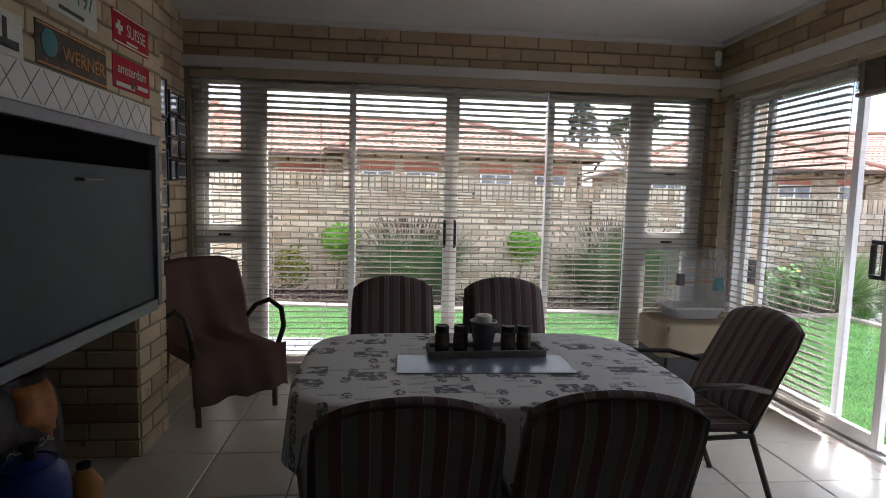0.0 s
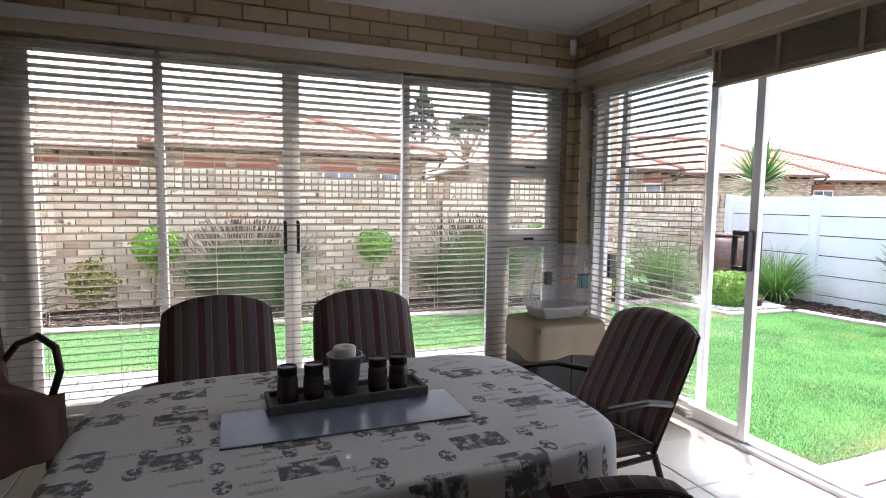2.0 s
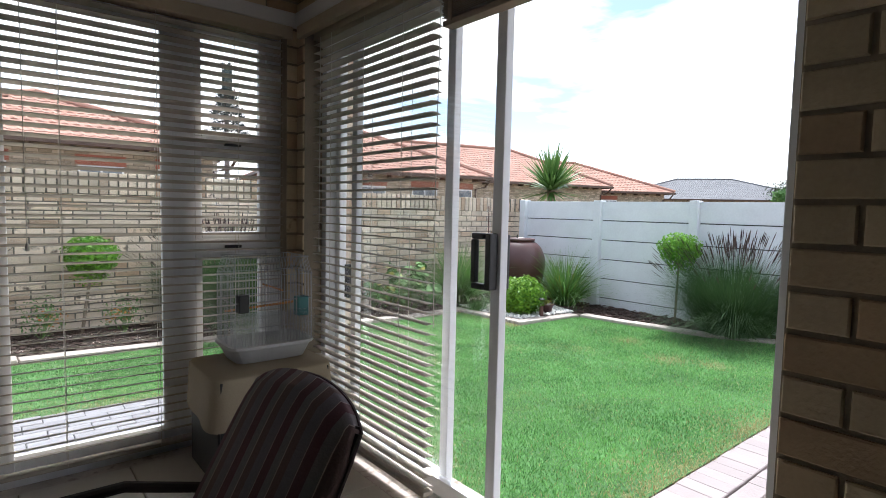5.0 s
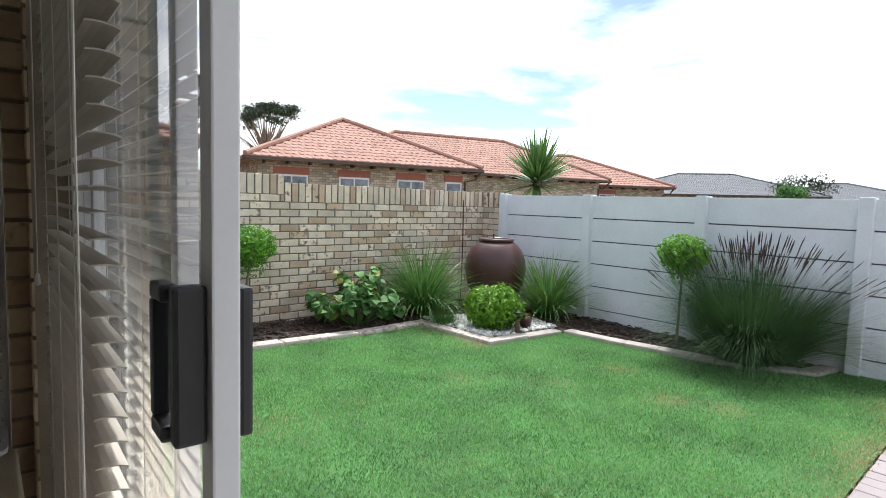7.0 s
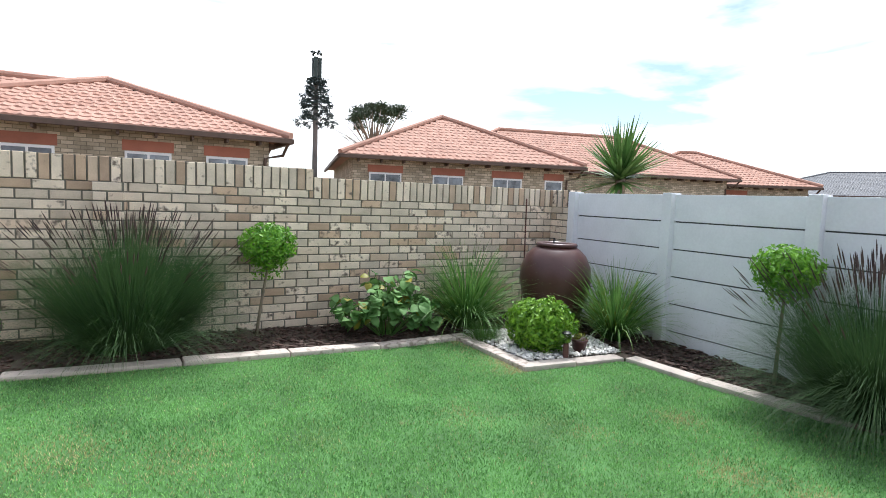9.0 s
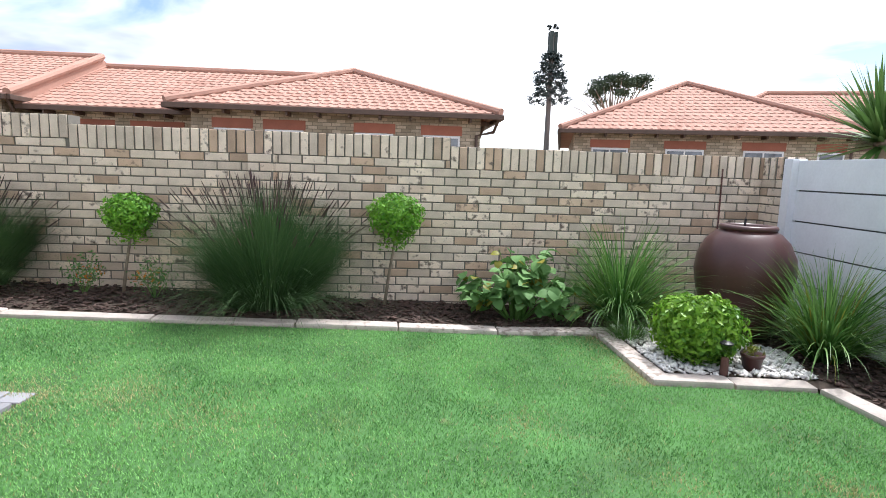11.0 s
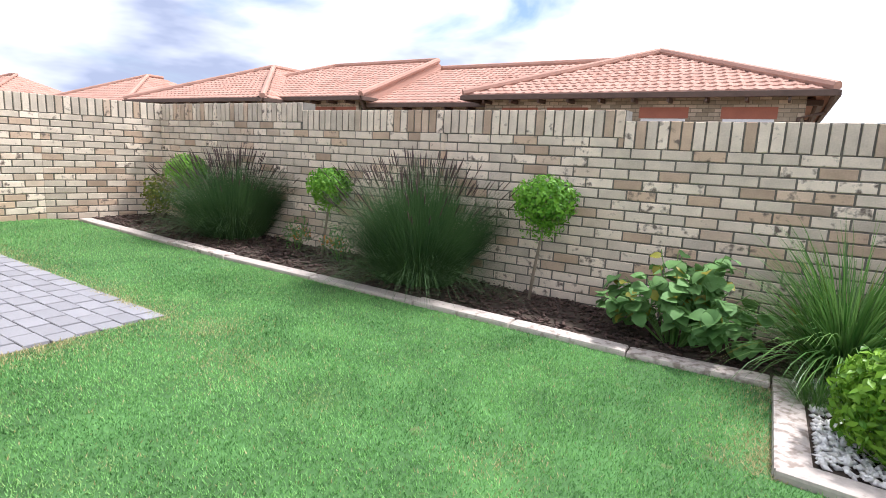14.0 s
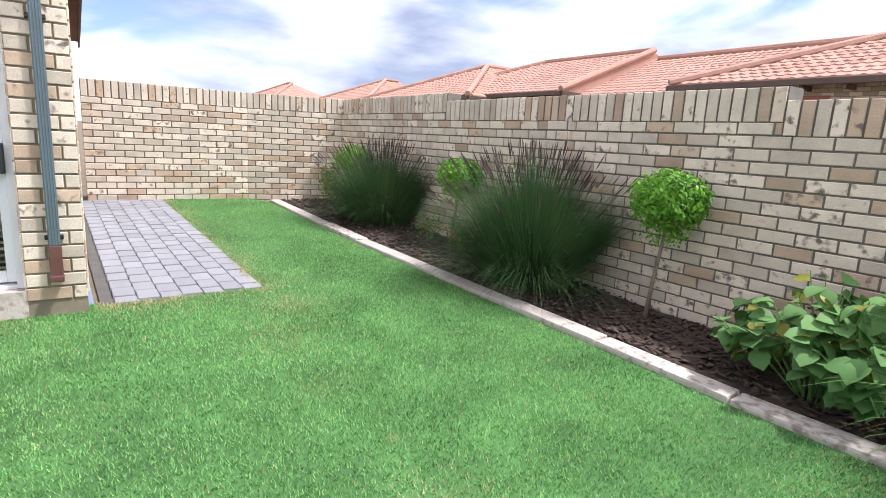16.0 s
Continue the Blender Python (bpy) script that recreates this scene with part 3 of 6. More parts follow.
def printed_cloth():
    """Pale linen printed with grey blocks, little motifs and lines of script."""
    m = bpy.data.materials.new("printed_tablecloth")
    m.use_nodes = True
    n, l = m.node_tree.nodes, m.node_tree.links
    b = n["Principled BSDF"]
    b.inputs["Roughness"].default_value = 0.75
    geo = n.new("ShaderNodeNewGeometry")

    def layer(scale, stretch, radius, metric, rnd_cut, line):
        mpn = n.new("ShaderNodeMapping")
        mpn.inputs[3].default_value = stretch
        l.new(geo.outputs["Position"], mpn.inputs[0])
        vo = n.new("ShaderNodeTexVoronoi")
        vo.voronoi_dimensions, vo.distance = "2D", metric
        vo.inputs["Scale"].default_value, vo.inputs["Randomness"].default_value = scale, 0.75
        l.new(mpn.outputs[0], vo.inputs["Vector"])
        lt = n.new("ShaderNodeMath")
        lt.operation, lt.inputs[1].default_value = "LESS_THAN", radius
        l.new(vo.outputs["Distance"], lt.inputs[0])
        sep = n.new("ShaderNodeSeparateColor")
        l.new(vo.outputs["Color"], sep.inputs[0])
        gt = n.new("ShaderNodeMath")
        gt.operation, gt.inputs[1].default_value = "GREATER_THAN", rnd_cut
        l.new(sep.outputs[0], gt.inputs[0])
        mu = n.new("ShaderNodeMath")
        mu.operation = "MULTIPLY"
        l.new(lt.outputs[0], mu.inputs[0])
        l.new(gt.outputs[0], mu.inputs[1])
        nz = n.new("ShaderNodeTexNoise")
        nz.inputs["Scale"].default_value, nz.inputs["Detail"].default_value = line, 3
        l.new(geo.outputs["Position"], nz.inputs["Vector"])
        rr = n.new("ShaderNodeMapRange")
        rr.inputs["From Min"].default_value, rr.inputs["From Max"].default_value = 0.40, 0.54
        l.new(nz.outputs[0], rr.inputs[0])
        mu2 = n.new("ShaderNodeMath")
        mu2.operation = "MULTIPLY"
        l.new(mu.outputs[0], mu2.inputs[0])
        l.new(rr.outputs[0], mu2.inputs[1])
        return mu2

    a = layer(4.6, (1.0, 1.7, 1), 0.30, "CHEBYCHEV", 0.45, 30)
    c = layer(8.5, (1.5, 1.0, 1), 0.24, "EUCLIDEAN", 0.35, 75)
    d = layer(12.0, (0.5, 2.4, 1), 0.20, "CHEBYCHEV", 0.4, 190)
    mx1 = n.new("ShaderNodeMath")
    mx1.operation = "MAXIMUM"
    l.new(a.outputs[0], mx1.inputs[0])
    l.new(c.outputs[0], mx1.inputs[1])
    mx2 = n.new("ShaderNodeMath")
    mx2.operation = "MULTIPLY_ADD"
    mx2.use_clamp = True
    mx2.inputs[1].default_value = 0.55
    l.new(d.outputs[0], mx2.inputs[0])
    l.new(mx1.outputs[0], mx2.inputs[2])
    mix = n.new("ShaderNodeMix")
    mix.data_type = "RGBA"
    mix.inputs["A"].default_value, mix.inputs["B"].default_value = (0.78, 0.765, 0.775, 1), (0.17, 0.17, 0.20, 1)
    l.new(mx2.outputs[0], mix.inputs["Factor"])
    l.new(mix.outputs["Result"], b.inputs["Base Color"])
    w = n.new("ShaderNodeTexNoise")
    w.inputs["Scale"].default_value = 9
    l.new(geo.outputs["Position"], w.inputs["Vector"])
    bp = n.new("ShaderNodeBump")
    bp.inputs["Strength"].default_value, bp.inputs["Distance"].default_value = 0.25, 0.02
    l.new(w.outputs[0], bp.inputs["Height"])
    l.new(bp.outputs[0], b.inputs["Normal"])
    return m


STRIPE = stripes("striped_cushion", ((0.0, (0.12, 0.078, 0.07)), (0.22, (0.36, 0.29, 0.25)), (0.24, (0.16, 0.135, 0.132)), (0.45, (0.10, 0.05, 0.055)), (0.70, (0.34, 0.27, 0.24)), (0.715, (0.145, 0.12, 0.125))), 0.125)
PIPING = mat("dark_piping", (0.07, 0.042, 0.045), 0.9)
CLOTH = printed_cloth()
THROW = mat("brown_throw", (0.14, 0.085, 0.07), 0.95, var=0.2, scale=4, fine=160, bump=0.4, spec=0.15)
LINEN = mat("cream_linen", (0.36, 0.30, 0.215), 0.9, var=0.1, scale=4, fine=140, bump=0.25)
METAL = mat("dark_bronze_tube", (0.04, 0.032, 0.028), 0.4, 0.6, var=0.15)
SLATE = mat("slate_grey_runner", (0.26, 0.30, 0.39), 0.2, var=0.12, scale=4, fine=60, bump=0.05)
TRAY = mat("grey_washed_wood", (0.16, 0.15, 0.14), 0.7, var=0.3, scale=9, fine=60)
ZINC = mat("grey_zinc", (0.24, 0.25, 0.26), 0.5, 0.5, var=0.25, scale=12)
WAX = mat("white_candle_wax", (0.75, 0.73, 0.68), 0.6, var=0.05)
SPICE = mat("dark_spice", (0.10, 0.075, 0.055), 0.8, var=0.4, scale=30, fine=160)
JAR = mat("smoky_jar_glass", (0.10, 0.09, 0.085), 0.12, var=0.2)
PLASTIC = glass("clear_cage_plastic", (0.86, 0.88, 0.9), 0.25, 1.2)
GREYPL = mat("pale_grey_plastic", (0.42, 0.42, 0.43), 0.4, var=0.06)
WIRE = mat("cage_wire", (0.35, 0.36, 0.38), 0.4, 0.6)
TEAL = mat("teal_plastic", (0.03, 0.16, 0.17), 0.4)
PIPE = mat("blue_grey_pipe_paint", (0.10, 0.135, 0.15), 0.5, var=0.15, scale=6)
BROWN = mat("brown_paint", (0.12, 0.05, 0.04), 0.55, var=0.2)
RED = mat("red_enamel", (0.36, 0.02, 0.03), 0.75, var=0.2, scale=10, spec=0.1)
OFFWHITE = mat("off_white_enamel", (0.52, 0.5, 0.45), 0.45, var=0.1, scale=10)
RUST = mat("rusty_black_plate", (0.05, 0.035, 0.025), 0.7, var=0.5, scale=14, spots=((0.22, 0.09, 0.03), 0.18))
OCHRE = mat("ochre_enamel", (0.5, 0.2, 0.04), 0.5, var=0.2)
BLUE = mat("blue_plastic", (0.01, 0.03, 0.22), 0.45, var=0.15)
ORANGE = mat("orange_print", (0.45, 0.16, 0.04), 0.6, var=0.6, scale=9, fine=30)
BAGBLACK = mat("dark_bag", (0.03, 0.02, 0.02), 0.5, var=0.4, scale=9, spots=((0.35, 0.06, 0.03), 0.2))
PHOTO = mat("grey_photo", (0.16, 0.16, 0.18), 0.12, var=0.7, scale=9, fine=25, bump=0)
SLOT_DARK = mat("slot_dark", (0.004, 0.004, 0.004), 0.95, var=0.2, spec=0.0)
PINE = mat("green_print", (0.03, 0.16, 0.08), 0.5)


def words(text, size, m, material, parent, align="CENTER", squeeze=1.0):
    cu = bpy.data.curves.new("lettering", "FONT")
    cu.body, cu.size, cu.align_x, cu.align_y, cu.extrude = text, size, align, "CENTER", 0.0008
    tmp = bpy.data.objects.new("lettering_curve", cu)
    scene.collection.objects.link(tmp)
    bpy.context.view_layer.update()
    me = bpy.data.meshes.new_from_object(tmp.evaluated_get(bpy.context.evaluated_depsgraph_get()))
    bpy.data.objects.remove(tmp)
    me.materials.clear()
    me.materials.append(material)
    ob = new("lettering", me)
    ob.parent = parent
    ob.matrix_local = m @ Matrix.Diagonal((squeeze, 1, 1, 1))
    return ob


before = set(scene.collection.objects)

# ---- windows on the garden side ----
WY0, WY1 = 5.24, 5.30
win = thing("window_1", pose(0, 0, 0), "white aluminium window wall with sliding doors and side lights", "window", kind="structure")


def frame_bar(x0, x1, z0, z1, parent=win, name="window_frame", d=0.0, mtl=WHITE):
    return part(name, box(x0, WY0 - d, z0, x1, WY1 + d, z1, 0.004), mtl, parent)


HEAD = 2.455
frame_bar(-1.148, -1.085, FLOOR, HEAD)
frame_bar(2.89, 2.978, FLOOR, HEAD)
frame_bar(-0.765, -0.655, FLOOR, HEAD, d=0.004)
frame_bar(2.38, 2.49, FLOOR, HEAD, d=0.004)
frame_bar(-1.084, 2.889, HEAD - 0.055, HEAD, d=-0.003)
frame_bar(-1.084, 2.889, FLOOR - 0.004, FLOOR + 0.05, d=-0.003)
for a, b in ((-1.084, -0.766), (2.491, 2.889)):
    for z in (1.17, 1.73):
        frame_bar(a, b, z, z + 0.085, d=-0.002)
    frame_bar(a, b, FLOOR + 0.051, FLOOR + 0.14, d=-0.006)
for a, b in ((-0.654, 0.085), (0.03, 0.852), (0.8525, 1.685), (1.63, 2.379)):
    o = 0.025 if a in (0.03, 0.8525) else 0.0
    leaf = part("door_leaf", box(a, WY0 + o - 0.01, FLOOR + 0.052, a + 0.055, WY0 + o + 0.02, HEAD - 0.056, 0.003), WHITE, win)
    part("stile", box(b - 0.055, WY0 + o - 0.01, FLOOR + 0.052, b, WY0 + o + 0.02, HEAD - 0.056, 0.003), WHITE, leaf)
    part("rail", box(a + 0.056, WY0 + o - 0.009, FLOOR + 0.052, b - 0.056, WY0 + o + 0.019, FLOOR + 0.15, 0.003), WHITE, leaf)
    part("rail", box(a + 0.056, WY0 + o - 0.009, HEAD - 0.12, b - 0.056, WY0 + o + 0.019, HEAD - 0.057, 0.003), WHITE, leaf)
    g = part("pane", box(a + 0.05, WY0 + o + 0.002, FLOOR + 0.14, b - 0.05, WY0 + o + 0.008, HEAD - 0.11), GLASS, leaf)
    g.visible_shadow = False
for x in (0.80, 0.885):
    part("handle", merge(tube([(x, 5.222, 1.14), (x, 5.195, 1.15), (x, 5.195, 1.34), (x, 5.222, 1.35)], 0.012)), BLACK, win, "black pull handle")
for a, b in ((-1.08, -0.77), (2.495, 2.885)):
    for z0, z1 in ((0.22, 1.17), (1.255, 1.73), (1.815, 2.40)):
        sash = part("sash", box(a, WY0 + 0.005, z0, a + 0.035, WY0 + 0.045, z1, 0.003), WHITE, win)
        part("sash_bar", box(b - 0.035, WY0 + 0.005, z0, b, WY0 + 0.045, z1, 0.003), WHITE, sash)
        part("sash_bar", box(a + 0.036, WY0 + 0.006, z0, b - 0.036, WY0 + 0.044, z0 + 0.035, 0.003), WHITE, sash)
        part("sash_bar", box(a + 0.036, WY0 + 0.006, z1 - 0.035, b - 0.036, WY0 + 0.044, z1, 0.003), WHITE, sash)
        g = part("pane", box(a + 0.03, WY0 + 0.02, z0 + 0.03, b - 0.03, WY0 + 0.026, z1 - 0.03), GLASS, sash)
        g.visible_shadow = False
    for z in (1.20, 1.77):
        part("catch", box((a + b) / 2 - 0.045, WY0 - 0.03, z, (a + b) / 2 + 0.045, WY0 - 0.006, z + 0.018, 0.004), BLACK, win, "black window catch")

# ---- sliding door ----
door = thing("door_1", pose(0, 0, 0), "white aluminium sliding glass door, standing open", "door", kind="structure")


def ybar(y0, y1, z0, z1, x0, x1, name="door_frame", parent=door):
    return part(name, box(x0, y0, z0, x1, y1, z1, 0.004), WHITE, parent)


ybar(5.01, 5.068, FLOOR, 2.435, 3.16, 3.30)
ybar(2.532, 2.585, FLOOR, 2.435, 3.16, 3.30)
ybar(2.586, 5.009, 2.385, 2.436, 3.162, 3.298)
ybar(2.586, 5.009, FLOOR - 0.006, FLOOR + 0.022, 3.162, 3.298, "track")
ybar(2.586, 5.009, FLOOR + 0.0225, FLOOR + 0.04, 3.20, 3.212, "track")
for y0, y1, x in ((3.93, 5.008, 3.222), (3.578, 4.74, 3.175)):
    leaf = ybar(y0, y0 + 0.052, FLOOR + 0.041, 2.384, x, x + 0.04, "door_leaf")
    ybar(y1 - 0.052, y1, FLOOR + 0.041, 2.384, x, x + 0.04, "stile", leaf)
    ybar(y0 + 0.053, y1 - 0.053, FLOOR + 0.041, FLOOR + 0.12, x + 0.001, x + 0.039, "rail", leaf)
    ybar(y0 + 0.053, y1 - 0.053, 2.32, 2.383, x + 0.001, x + 0.039, "rail", leaf)
    g = part("pane", box(x + 0.016, y0 + 0.045, FLOOR + 0.11, x + 0.022, y1 - 0.045, 2.33), GLASS, leaf)
    g.visible_shadow = False
bmh = box(3.13, 3.592, 1.13, 3.174, 3.622, 1.355, 0.006)
hd = part("handle", bmh, BLACK, door, "black pull handle with a slot")
part("grip", box(3.12, 3.624, 1.13, 3.145, 3.69, 1.155, 0.006), BLACK, hd)
part("grip", box(3.12, 3.624, 1.33, 3.145, 3.69, 1.355, 0.006), BLACK, hd)
part("grip", box(3.12, 3.668, 1.156, 3.145, 3.692, 1.329, 0.005), BLACK, hd)
part("outer_handle", box(3.2155, 3.585, 1.13, 3.236, 3.625, 1.35, 0.006), BLACK, hd)
part("lock_box", box(3.282, 4.95, 0.90, 3.345, 5.009, 1.10, 0.006), BLACK, door, "black lock box outside")


# ---- blinds ----
def slat_mesh(length, depth=0.053, sag=0.004):
    vs, fs = [], []
    nx = 2
    for top in (0, 1):
        for i in range(nx):
            for j in range(5):
                v = j / 4 * 2 - 1
                vs.append(((i - 0.5) * length, v * depth / 2, sag * (1 - v * v) + top * 0.0028))
    for top in (0, 1):
        for j in range(4):
            q = (top * 10 + j, top * 10 + 5 + j, top * 10 + 6 + j, top * 10 + 1 + j)
            fs.append(q[::-1] if not top else q)
    fs += [(0, 5, 15, 10), (4, 14, 19, 9), (0, 10, 11, 12, 13, 14, 4, 3, 2, 1), (5, 6, 7, 8, 9, 19, 18, 17, 16, 15)]
    return vs, fs


def blind(name, m, length, top, bottom, label, tilt=-14, pitch=0.0455, cords=3):
    """Venetian blind hanging from top; m puts its length along local x, centred."""
    b = thing(name, m, label, "blind", "blinds at the windows")
    part("headrail", box(-length / 2, -0.03, top - 0.05, length / 2, 0.03, top, 0.004), BEIGE, b)
    me = bpy.data.meshes.new("slat")
    v, f = slat_mesh(length)
    me.from_pydata(v, [], f)
    me.materials.append(SLAT)
    z = top - 0.08
    rnd = random.Random(len(name) + int(length * 100))
    while z > bottom + 0.04:
        ob = new("slat", me)
        ob.parent = b
        ob.matrix_local = pose(0, 0, z, tilt + rnd.uniform(-1.5, 1.5), rnd.uniform(-0.08, 0.08), 0)
        z -= pitch
    part("bottom_rail", box(-length / 2, -0.027, bottom, length / 2, 0.027, bottom + 0.022, 0.004), SLAT, b)
    for k in range(cords):
        x = (-0.5 + (k + 0.5) / cords) * length * 0.92
        for y in (-0.028, 0.028):
            part("ladder_cord", tube([(x, y, bottom + 0.01), (x, y, top - 0.05)], 0.0016, 5), CORD, b)
    x = -length / 2 + 0.12
    part("pull_cord", tube([(x, -0.045, top - 0.06), (x + 0.004, -0.05, top - 1.2)], 0.002, 5), CORD, b)
    part("tassel", [lathe([(0.003, 0), (0.009, 0.004), (0.006, 0.035), (0.002, 0.04)], 8)][0], CORD, b).location = (x + 0.004, -0.05, top - 1.24)
    return b


BT = 2.455
blind("venetian_blind", pose(-0.555, 5.195, 0), 1.21, BT, 0.16, "cream wooden venetian blind, lowered with open slats")
blind("venetian_blind", pose(0.84, 5.195, 0), 1.53, BT, 0.16, "wide cream wooden venetian blind, lowered with open slats")
blind("venetian_blind", pose(2.295, 5.195, 0), 1.33, BT, 0.16, "cream wooden venetian blind in the room's corner, lowered")
blind("venetian_blind", pose(3.10, 4.457, 0, 0, 0, -90), 1.096, 2.43, 0.17, "cream wooden venetian blind before the sliding door, lowered", tilt=-6)
rb = thing("venetian_blind", pose(3.10, 3.235, 0, 0, 0, -90), "wooden venetian blind drawn up over the open door", "blind", "blinds at the windows")
part("headrail", box(-0.61, -0.03, 2.38, 0.61, 0.03, 2.43, 0.004), BEIGE, rb)
# darker brown copy of the slat colour, with the stack's shade put in
SHADED_BLIND = mat("brown_shaded_slat", (0.20, 0.145, 0.10), 0.6, var=0.2, scale=6, fine=80)
me = bpy.data.meshes.new("slat")
v, f = slat_mesh(1.22)
me.from_pydata(v, [], f)
me.materials.append(SHADED_BLIND)
rnd = random.Random(8)
for k in range(34):
    ob = new("slat", me)
    ob.parent = rb
    ob.matrix_local = pose(rnd.uniform(-0.004, 0.004), rnd.uniform(-0.004, 0.004), 2.372 - k * 0.0048, rnd.uniform(-1, 1), 0, 0)
part("bottom_rail", box(-0.61, -0.028, 2.182, 0.61, 0.028, 2.205, 0.004), SHADED_BLIND, rb)
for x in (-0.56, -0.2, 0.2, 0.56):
    part("tape", box(x - 0.012, -0.033, 2.18, x + 0.012, -0.029, 2.38), SHADED_BLIND, rb)
part("pull_cord", tube([(-0.60, -0.045, 2.38), (-0.605, -0.05, 1.6), (-0.60, -0.05, 0.95)], 0.0022, 5), CORD, rb)
pel = tagged(part("pelmet_trim", box(WW + 0.3, 5.12, 2.40, 3.0, 5.155, 2.468, 0.004), BEIGE), "beige timber pelmet under the lintel", "trim", kind="structure")
part("pelmet_trim", box(3.012, 2.45, 2.40, 3.046, 5.10, 2.468, 0.004), BEIGE, pel)

sensor = thing("motion_sensor", pose(2.965, 5.09, 2.70, 0, 0, 45), "small white alarm sensor in the room's top corner", "sensor")
part("body", box(-0.032, -0.022, -0.055, 0.032, 0.022, 0.055, 0.012), WHITE, sensor)
part("lens", box(-0.02, -0.0265, -0.035, 0.02, -0.0225, 0.0, 0.0015), OFFWHITE, sensor, "milky lens")


# ---- barbecue breast ----
BX = -0.96
breast = tagged(part("chimney_breast", box(-1.8, 1.2, 0.92, BX, 4.13, CEILING - 0.002), MORTAR_IN), "tan face-brick chimney breast of a built-in barbecue", "chimney breast", kind="structure")
part("breast_pier", box(-1.8, 3.78, FLOOR - 0.01, BX - 0.001, 4.13, 0.92), MORTAR_IN, breast)
part("breast_pier", box(-1.8, 1.2, FLOOR - 0.01, BX - 0.001, 1.55, 0.92), MORTAR_IN, breast)
part("breast_back", box(-1.8, 1.55, FLOOR - 0.01, -1.62, 3.78, 0.92), MORTAR_IN, breast)
BREAST = courses((BX, 1.2), (0, 1), 2.93, 1.99, 2.84, unit=UNIT) + courses((BX, 3.78), (0, 1), 0.35, FLOOR, 0.95, unit=UNIT)
BREAST += courses((BX, 3.99), (0, 1), 0.14, 0.95, 1.99, unit=UNIT) + courses((-1.62, 3.78), (1, 0), 0.66, FLOOR, 0.92, unit=UNIT)
SIDE = courses((BX, 4.13), (-1, 0), 0.24, FLOOR, 2.84, unit=UNIT)
WESTB = courses((WW, 4.13), (0, 1), 1.03, FLOOR, 2.84, unit=UNIT)
lat = part("lattice_band", box(BX, 1.6, 1.84, BX + 0.008, 3.98, 1.988, 0.002), PAINT, breast, "pale mosaic band with crossing joints")
k = 1.62
while k < 3.9:
    for s in (1, -1):
        a, b = (1.85, 1.98) if s > 0 else (1.98, 1.85)
        part("joint", tube([(BX + 0.0085, k, a), (BX + 0.0085, k + 0.11, b)], 0.0018, 4), MORTAR_IN, lat)
    k += 0.13
bbq = thing("built_in_barbecue", pose(BX, 0, 0), "dark grey steel built-in barbecue with its door down", "barbecue")
part("frame", box(0.0, 1.85, 1.78, 0.05, 3.985, 1.83, 0.004), STEELFRAME, bbq)
part("frame", box(0.0, 3.935, 0.90, 0.05, 3.985, 1.779, 0.004), STEELFRAME, bbq)
part("frame", box(0.0, 1.85, 0.90, 0.05, 1.90, 1.779, 0.004), STEELFRAME, bbq)
part("frame", box(0.0, 1.901, 0.88, 0.048, 3.934, 0.94, 0.004), STEELFRAME, bbq)
# no recess is cut: a matte black sheet stands for the slot's darkness
part("slot", box(0.002, 1.901, 1.64, 0.012, 3.934, 1.778), SLOT_DARK, bbq, "matte black sheet for the shaded slot above the door")
bd = part("door", box(0.002, 1.905, 0.945, 0.032, 3.93, 1.645, 0.006), STEEL, bbq, "dark green-grey steel door")
part("handle", merge(tube([(0.03, 3.2, 1.575), (0.055, 3.21, 1.575), (0.055, 3.36, 1.575), (0.03, 3.37, 1.575)], 0.008)), METAL, bd)
FACE = Matrix(((0, 0, 1, 0), (1, 0, 0, 0), (0, 1, 0, 0), (0, 0, 0, 1)))


def plate(y0, y1, z0, z1, base, label, border=None):
    p = thing("number_plate", Matrix.Translation((BX + 0.012, (y0 + y1) / 2, (z0 + z1) / 2)) @ FACE @ pose(0, 0, 0, 0, 0, random.uniform(-1.5, 1.5)), label, "sign", "plates on the chimney breast")
    w, h = y1 - y0, z1 - z0
    part("plate", box(-w / 2, -h / 2, -0.001, w / 2, h / 2, 0.003, 0.002), base, p)
    if border:
        for a in ((-w / 2 + 0.008, -h / 2 + 0.006, w / 2 - 0.008, -h / 2 + 0.014), (-w / 2 + 0.008, h / 2 - 0.014, w / 2 - 0.008, h / 2 - 0.006)):
            part("border", box(a[0], a[1], 0.0032, a[2], a[3], 0.005), border, p)
    return p


p = plate(3.58, 3.965, 2.235, 2.395, RED, "red enamel plate with a white cross and letters", OFFWHITE)
words("SUISSE", 0.085, pose(0.045, 0, 0.005), OFFWHITE, p, squeeze=0.85)
part("cross", box(-0.165, -0.012, 0.0035, -0.10, 0.012, 0.006), OFFWHITE, p)
part("cross", box(-0.144, -0.034, 0.0036, -0.121, 0.034, 0.0055), OFFWHITE, p)
part("script_bar", box(-0.06, -0.06, 0.0035, 0.06, -0.048, 0.005), OFFWHITE, p)
p = plate(3.57, 3.965, 2.025, 2.18, RED, "red enamel plate lettered in white", None)
words("amsterdam", 0.072, pose(0.0, 0.02, 0.005), OFFWHITE, p, squeeze=0.95)
part("stripe", box(-0.17, -0.065, 0.0035, 0.02, -0.045, 0.005), OFFWHITE, p)
part("stripe", box(0.05, -0.05, 0.0035, 0.17, -0.03, 0.005), OFFWHITE, p)
part("script_bar", box(-0.02, -0.06, 0.0052, 0.01, -0.015, 0.006), BLACK, p)
p = plate(3.0, 3.51, 1.995, 2.16, RUST, "rusty black number plate with orange letters", OCHRE)
